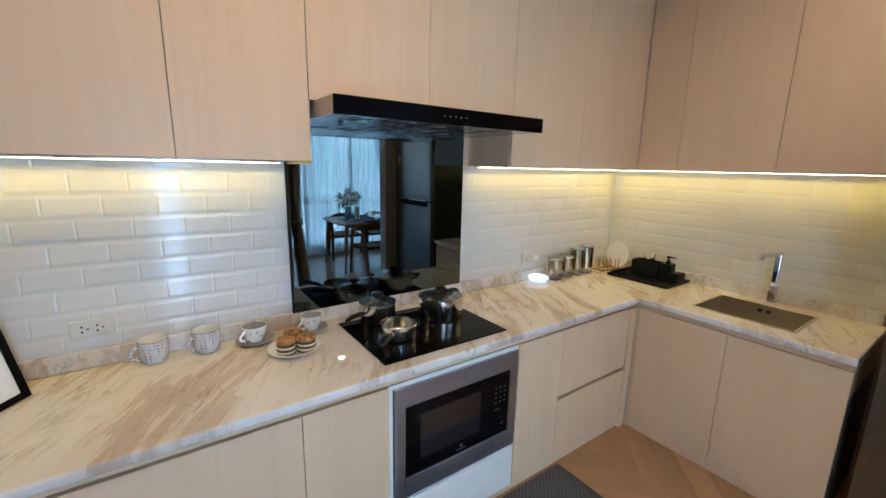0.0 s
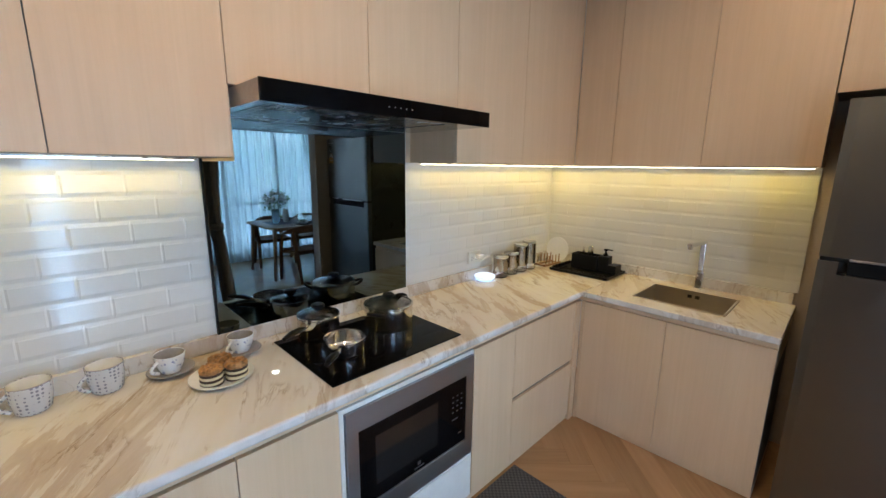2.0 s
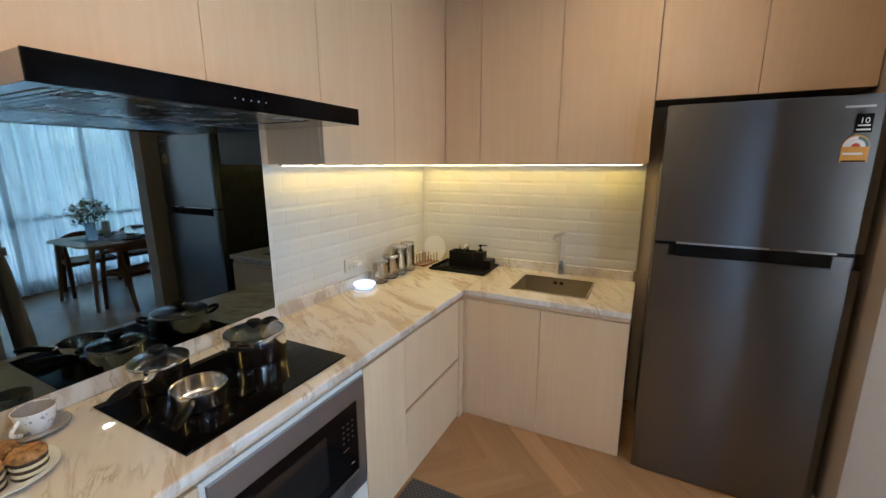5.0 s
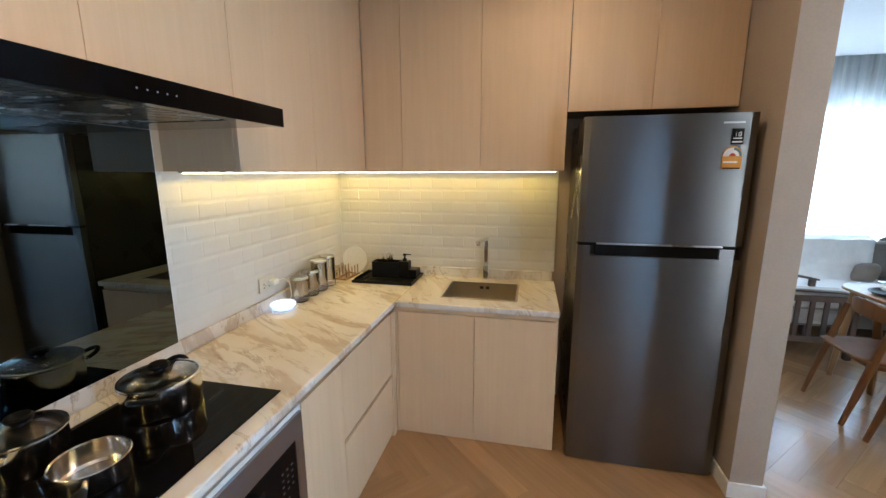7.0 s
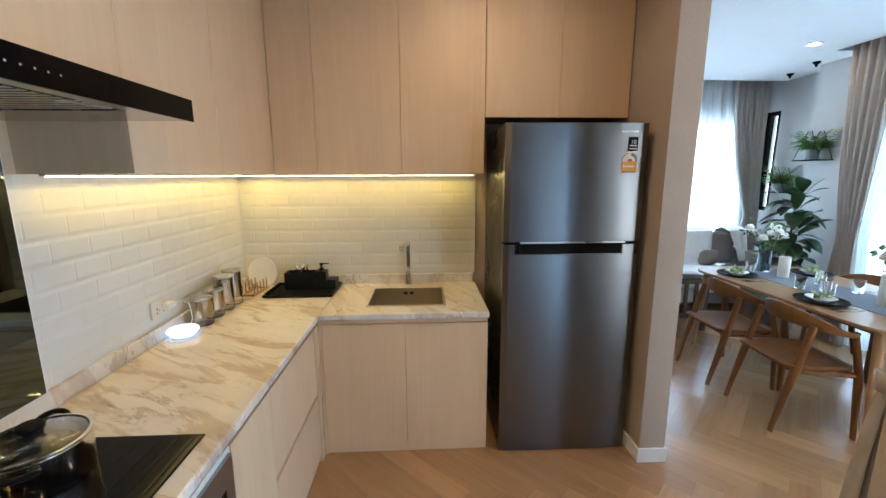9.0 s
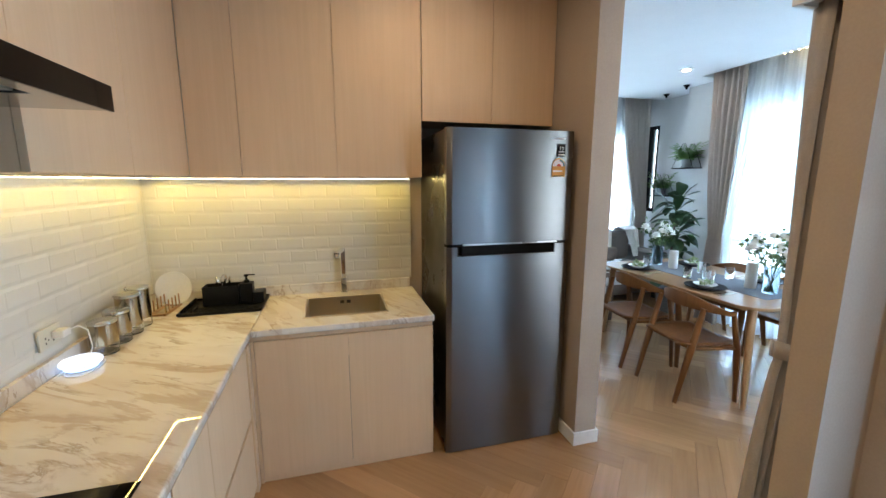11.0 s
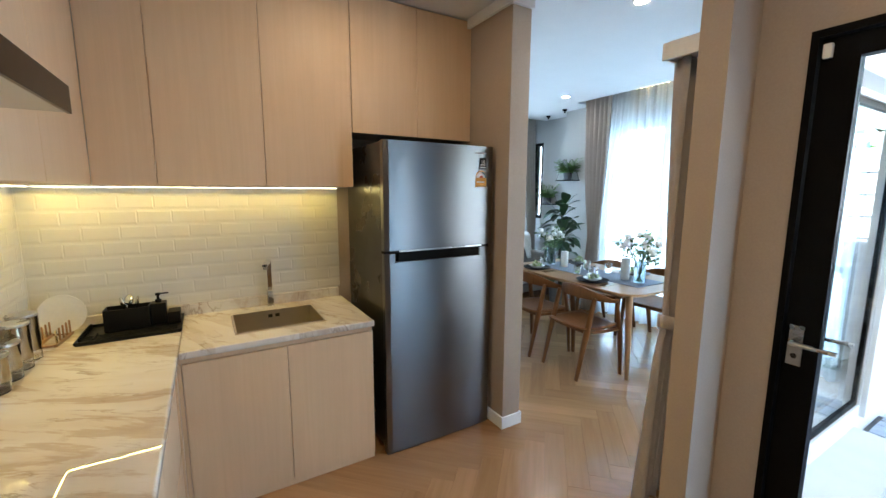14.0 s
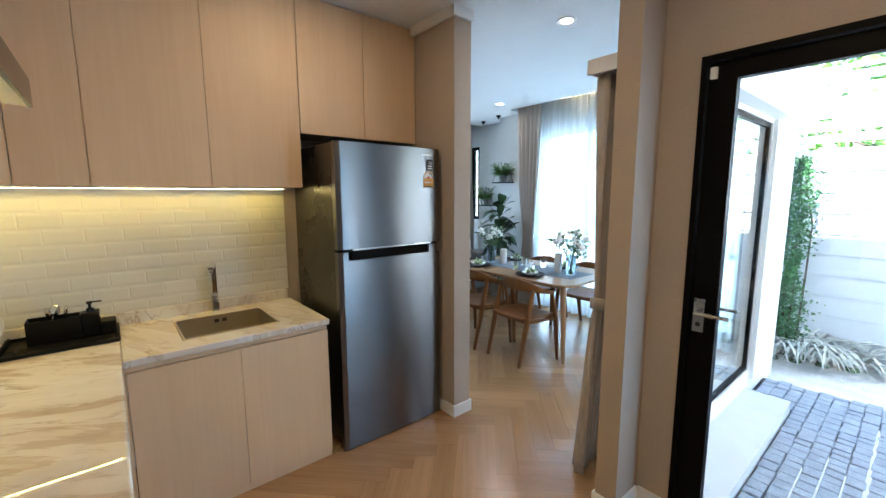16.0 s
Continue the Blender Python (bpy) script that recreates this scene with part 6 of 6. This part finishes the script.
part("back_cushion", boxes((1.735, 1.87, -3.38, -2.76, 0.432, 0.60), r=0.035), M_SOFA, arm, world=True)
for x in (1.72, 2.28):
    part("arm_rest", tube(bmesh.new(), [(x, -3.47, 0.560), (x, -3.30, 0.590), (x, -3.00, 0.595), (x, -2.70, 0.572)], [0.018, 0.026, 0.026, 0.020], 10, 0.5), M_DARK_WOOD, arm, smooth=True, world=True)


# ---- plants indoors ----
def fern_shelf(x, y, z, seed):
    rng = random.Random(seed)
    sh = thing("hanging_shelf", "black wire triangle shelf fixed to the wall", "shelf", x, y + 0.09, z, group="wire shelves")
    bm = bmesh.new()
    for dy in (0.02, 0.15):
        tube(bm, [(-0.15, dy - 0.09, 0.01), (-0.02, dy - 0.09, 0.30), (0.02, dy - 0.09, 0.30), (0.15, dy - 0.09, 0.01), (-0.15, dy - 0.09, 0.01)], 0.0028, 6)
    part("wire_frame", bm, M_BLACK_FRAME, sh)
    part("board", boxes((-0.15, 0.15, -0.088, 0.075, 0, 0.010)), M_BLACK_FRAME, sh)
    po = thing("potted_fern", "green fern in a grey zinc pot on a wall shelf", "plant", x, y + 0.085, z + 0.0102, group="ferns")
    part("pot", lathe(bmesh.new(), [(0, 0), (0.048, 0), (0.062, 0.10), (0.064, 0.102), (0.058, 0.100), (0.056, 0.088), (0, 0.088)], 24), M_ZINC, po, smooth=True)
    part("soil", lathe(bmesh.new(), [(0.0555, 0.0885), (0, 0.094)], 20), M_SOIL, po)
    bm = bmesh.new()
    for _ in range(95):
        a, l = rng.uniform(0, 6.28), rng.uniform(0.13, 0.235)
        c, s = math.cos(a), math.sin(a)
        if s < -0.45:
            l *= 0.45
        rise = rng.uniform(0.7, 1.9)
        for i in range(1, 9):
            u = i / 9
            p = Vector((c * l * u, s * l * u, 0.09 + l * (rise * u - 0.75 * u * u)))
            for side in (-1, 1):
                d = Vector((-s * side, c * side, -0.15)) + Vector((c, s, 0)) * 0.5
                w = 0.050 * (1 - 0.6 * u)
                q = Vector((c, s, 0.2)) * 0.013
                bm.faces.new([bm.verts.new(k) for k in (p - q, p + d * w, p + q)])
    part("fronds", bm, M_FERN, po)


fern_shelf(2.02, -4.706, 1.72, 31)
fern_shelf(2.68, -4.996, 1.36, 32)
# Small black cones taken for plant hooks; they give no light.
for x, y in ((2.06, -4.55), (2.54, -4.72)):
    hk = thing("ceiling_spotlight", "small black cone fitting on the ceiling", "ceiling fitting", x, y, 2.65, group="ceiling fittings")
    part("cone", lathe(bmesh.new(), [(0, 0.0), (0.010, 0.0), (0.012, 0.018), (0.034, 0.040), (0.036, 0.0495), (0, 0.0495)], 20), M_BLACK_FRAME, hk, smooth=True)

fig = thing("fiddle_leaf_fig", "tall indoor fig with large dark green leaves", "plant", 1.80, -4.32, 0)
rng = random.Random(9)
part("pot", lathe(bmesh.new(), [(0, 0), (0.12, 0), (0.15, 0.28), (0.153, 0.285), (0.14, 0.28), (0.135, 0.25), (0, 0.25)], 30), M_ZINC, fig, smooth=True)
part("soil", lathe(bmesh.new(), [(0.134, 0.2505), (0, 0.262)], 20), M_SOIL, fig)
part("trunk", tube(bmesh.new(), [(0, 0, 0.25), (0.02, 0.01, 0.7), (-0.01, 0.02, 1.15), (0.02, 0.0, 1.42)], [0.018, 0.014, 0.010, 0.005], 8), M_BARK, fig, smooth=True)
for k in range(86):
    z = 0.42 + 0.98 * rng.uniform(0, 1) ** 0.9
    a = k * 2.4 + rng.uniform(-0.9, 0.9)
    c, s = math.cos(a), math.sin(a)
    high = max(0.0, (z - 0.5) / 0.9)
    l = rng.uniform(0.15, 0.29) * (1.08 - 0.30 * high)
    if s < -0.5:
        l *= 0.72
    rise, sag, stalk = rng.uniform(-0.4, 1.2) + 0.7 * max(0, high - 0.7), rng.uniform(0.2, 0.9), rng.uniform(0.03, 0.09)
    roll = rng.uniform(-0.45, 0.45)
    bm = bmesh.new()
    last = None
    for i in range(8):
        u = i / 7
        w = l * 0.34 * (math.sin(math.pi * min(1, u * 0.93 + 0.05)) ** 0.7) * (0.6 + 0.4 * u)
        p = Vector((c * (stalk + l * u), s * (stalk + l * u), z + l * (rise * u - sag * u * u)))
        row = [bm.verts.new(p + Vector((-s * w, c * w, (0.25 + roll) * w))), bm.verts.new(p), bm.verts.new(p + Vector((s * w, -c * w, (0.25 - roll) * w)))]
        if last:
            bm.faces.new((last[0], row[0], row[1], last[1]))
            bm.faces.new((last[1], row[1], row[2], last[2]))
        last = row
    leaf_blade = part("leaf", bm, M_LEAF, fig, smooth=True)
    part("stalk", tube(bmesh.new(), [(0.005 * c, 0.005 * s, z - 0.02), (c * stalk, s * stalk, z)], 0.004, 5), M_STEM, leaf_blade)

# ---- pieces: wall tiles ----
TW, TH, RIM, PROUD = 0.157, 0.0817, 0.014, 0.0032
TILE_LOW = 0.8935          # foot of the lowest course, hidden behind the upstand


def tile_mesh(w, h):
    """A bevelled wall tile facing -y, its lower corner at the origin."""
    e, k = min(RIM, h * 0.3), min(0.006, w * 0.3)
    flat = [(0, 0), (w, 0), (w, h), (0, h)]
    back = [(x, 0, z) for x, z in flat]
    edge = [(x, -0.0012, z) for x, z in flat]
    side = [(x, -PROUD + 0.0010, z) for x, z in ((0, e), (w, e), (w, h - e), (0, h - e))]
    face = [(x, -PROUD, z) for x, z in ((k, e), (w - k, e), (w - k, h - e), (k, h - e))]
    rings = [(0, 1, 5, 4), (2, 3, 7, 6), (1, 2, 6, 10, 9, 5), (3, 0, 4, 8, 11, 7), (4, 5, 9, 13, 12, 8), (6, 7, 11, 15, 14, 10), (9, 10, 14, 13), (11, 8, 12, 15), (12, 13, 14, 15)]
    me = bpy.data.meshes.new("tile")
    me.from_pydata(back + edge + side + face, [], rings)
    me.materials.append(M_TILE)
    return me


TILE_CACHE = {}


def lay_tiles(wall, start, end, shift, z1, put):
    """Running bond between two lengths from the corner; shift: where a joint of the even courses falls; put: a pose from a length and a height."""
    row, z = 0, TILE_LOW
    while z < z1 - 0.012:
        low, high = max(z, UPSTAND_TOP + 0.001), min(z + TH, z1)
        s = start - TW + (shift + TW / 2 * (row % 2) - start) % TW
        while s < end - 0.008:
            p, q = max(s, start), min(s + TW, end)
            if q - p > 0.008:
                key = (round(q - p, 3), round(high - low, 3))
                if key not in TILE_CACHE:
                    TILE_CACHE[key] = tile_mesh(*key)
                ob = new("tile", TILE_CACHE[key])
                ob.parent = wall
                ob.matrix_world = put(p, low)
            s += TW
        z += TH
        row += 1


# hob wall: counted from the corner towards -x, the splashback's stretch left bare
def on_hob_wall(s, z):
    return pose(0.644 - s, 0.6435, z) @ Matrix.Diagonal((-1, 1, 1, 1))


lay_tiles(wall_hob, -0.0055, 0.644 + 0.853, 0.048, 1.592, on_hob_wall)
lay_tiles(wall_hob, 0.644 + 1.810, 4.09, 0.085, 1.592, on_hob_wall)
lay_tiles(wall_sink, -0.0055, 1.555, 0.148, 1.592, lambda s, z: pose(0.6535, 0.634 - s, z, 0, 0, -90))

setting("corner_bead", boxes((0.6470, 0.6515, 0.6370, 0.6415, UPSTAND_TOP + 0.001, 1.591), r=0.001), M_GROUT, "thin white sealant bead in the corner of the tiled walls", "sealant")

# ---- pieces: herringbone floor ----
single("subfloor", boxes((-5.0, 0.70, -1.7605, 0.643, -0.06, -0.0095), (-5.0, 3.12, -1.96, -1.761, -0.06, -0.0095), (-1.195, 3.12, -5.0, -1.9605, -0.06, -0.0095)), material("floor_joint", (0.27, 0.165, 0.085), 0.8), "dark joint bed under the floor planks", "floor", kind="structure")
floor = tagged(new("floor"), "pale oak planks laid in herringbone", "floor", kind="structure")
PL, PW = 0.60, 0.12


def clip(poly, axis, limit, keep_above):
    out = []
    for p, q in zip(poly, poly[1:] + poly[:1]):
        a = (p[axis] - limit) if keep_above else (limit - p[axis])
        b = (q[axis] - limit) if keep_above else (limit - q[axis])
        if a >= 0:
            out.append(p)
        if a * b < 0:
            t = a / (a - b)
            out.append((p[0] + (q[0] - p[0]) * t, p[1] + (q[1] - p[1]) * t))
    return out


def plank_mesh(outline):
    bm = bmesh.new()
    slab(bm, outline, -0.009, 0.0)
    me = bpy.data.meshes.new("plank")
    bm.to_mesh(me)
    bm.free()
    me.materials.append(M_PLANK)
    return me


whole = [(0.0004, 0.0004), (PL - 0.0004, 0.0004), (PL - 0.0004, PW - 0.0004), (0.0004, PW - 0.0004)]
PLANK = plank_mesh(whole)
turn = pose(-0.30, -0.62, 0, 0, 0, 45)
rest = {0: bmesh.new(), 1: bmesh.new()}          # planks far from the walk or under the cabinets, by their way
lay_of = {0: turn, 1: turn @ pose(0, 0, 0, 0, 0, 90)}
for i in range(-44, 44):
    for j in range(-12, 12):
        o = Vector((i * PW + j * PL, i * PW - j * PL, 0))
        for way, m in enumerate((turn @ pose(o.x, o.y, 0), turn @ pose(o.x + PW, o.y + PW, 0, 0, 0, 90))):
            mid = m @ Vector((PL / 2, PW / 2, 0))
            if not (-5.3 < mid.x < 3.4 and -5.3 < mid.y < 0.95):
                continue
            full = [tuple((m @ Vector((x, y, 0)))[:2]) for x, y in whole]
            poly = clip(clip(clip(clip(full, 0, -5.0, True), 0, 3.12, False), 1, -5.0, True), 1, 0.642, False)
            pieces = [poly]
            if poly and max(p[0] for p in poly) > 0.652 and max(p[1] for p in poly) > -1.76:
                pieces = [clip(poly, 0, 0.652, False), clip(clip(poly, 0, 0.652, True), 1, -1.76, False)]
            elif poly and min(p[0] for p in poly) < -1.195 and min(p[1] for p in poly) < -1.96:
                pieces = [clip(poly, 1, -1.96, True), clip(clip(poly, 1, -1.96, False), 0, -1.195, True)]
            for piece in pieces:
                if len(piece) < 3:
                    continue
                if -3.3 < mid.x < 1.9 and -4.2 < mid.y < 0.06:
                    if piece == full:
                        me = PLANK
                    else:
                        back = m.inverted()
                        me = plank_mesh([tuple((back @ Vector((x, y, 0)))[:2]) for x, y in piece])
                    ob = new("plank", me)
                    ob.parent = floor
                    ob.matrix_world = m
                else:
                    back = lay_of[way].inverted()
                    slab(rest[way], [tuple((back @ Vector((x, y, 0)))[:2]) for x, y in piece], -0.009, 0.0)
for way in rest:
    me = bpy.data.meshes.new("planks_beyond")
    rest[way].to_mesh(me)
    rest[way].free()
    me.materials.append(M_PLANK)
    ob = new("planks_beyond", me)
    ob.parent = floor
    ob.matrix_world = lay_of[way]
    ob["kind"] = "stuff"

# ---- pieces: cobbles ----
rng = random.Random(77)


def cobble_mesh(k):
    r = random.Random(200 + k)
    w, d, h = 0.083, 0.093 - 0.012 * (k % 3), 0.05
    low = [(0, 0, 0), (w, 0, 0), (w, d, 0), (0, d, 0)]
    mid = [(x + r.uniform(-0.003, 0.003), y + r.uniform(-0.004, 0.004), h - 0.005) for x, y, _ in low]
    top = [(0.005 + (w - 0.01) * (x > 0.01) + r.uniform(-0.003, 0.003), 0.005 + (d - 0.01) * (y > 0.01) + r.uniform(-0.003, 0.003), h + r.uniform(-0.002, 0.002)) for x, y, _ in low]
    quads = [(8, 9, 10, 11)]
    for i in range(4):
        j = (i + 1) % 4
        quads += [(i, j, 4 + j, 4 + i), (4 + i, 4 + j, 8 + j, 8 + i)]
    me = bpy.data.meshes.new("cobble")
    me.from_pydata([(x - w / 2, y - d / 2, z) for x, y, z in low + mid + top], [], quads)
    me.materials.append(M_COBBLE)
    return me, d


COBBLES = [cobble_mesh(k) for k in range(9)]
rest = bmesh.new()
for i in range(-3, 33):
    x = -1.655 - i * 0.0885
    y = -2.13 if i >= 0 else -3.86
    while True:
        me, d = COBBLES[rng.randrange(9)]
        y -= d + 0.006
        if y < -4.45:
            break
        if x < -4.52:
            continue
        m = pose(x + rng.uniform(-0.003, 0.003), y + d / 2, -0.1285 + rng.uniform(-0.003, 0.003), rng.uniform(-1.5, 1.5), rng.uniform(-1.5, 1.5), rng.uniform(-2, 2))
        if i < 9:
            ob = new("cobble", me)
            ob.parent = paving
            ob.matrix_world = m
        else:
            vs = [rest.verts.new(m @ v.co) for v in me.vertices]
            for p in me.polygons:
                rest.faces.new([vs[k] for k in p.vertices])
ob = part("cobbles", rest, M_COBBLE, paving)
ob["kind"] = "stuff"
for k, (i, y0, y1) in enumerate(((1, -3.05, -2.3), (2, -3.30, -2.45), (3, -3.15, -2.2), (4, -3.95, -2.35), (5, -3.2, -2.6))):
    x = -1.655 - (i + 0.5) * 0.0885
    w = 0.011 if i == 4 else 0.005
    part("sand_joint", slab(bmesh.new(), [(x - w, y0), (x + w * 0.6, y0 - 0.03), (x + w, (y0 + y1) / 2), (x + w, y1), (x - w, y1)], -0.108, -0.0795), M_PALE_SAND, paving)
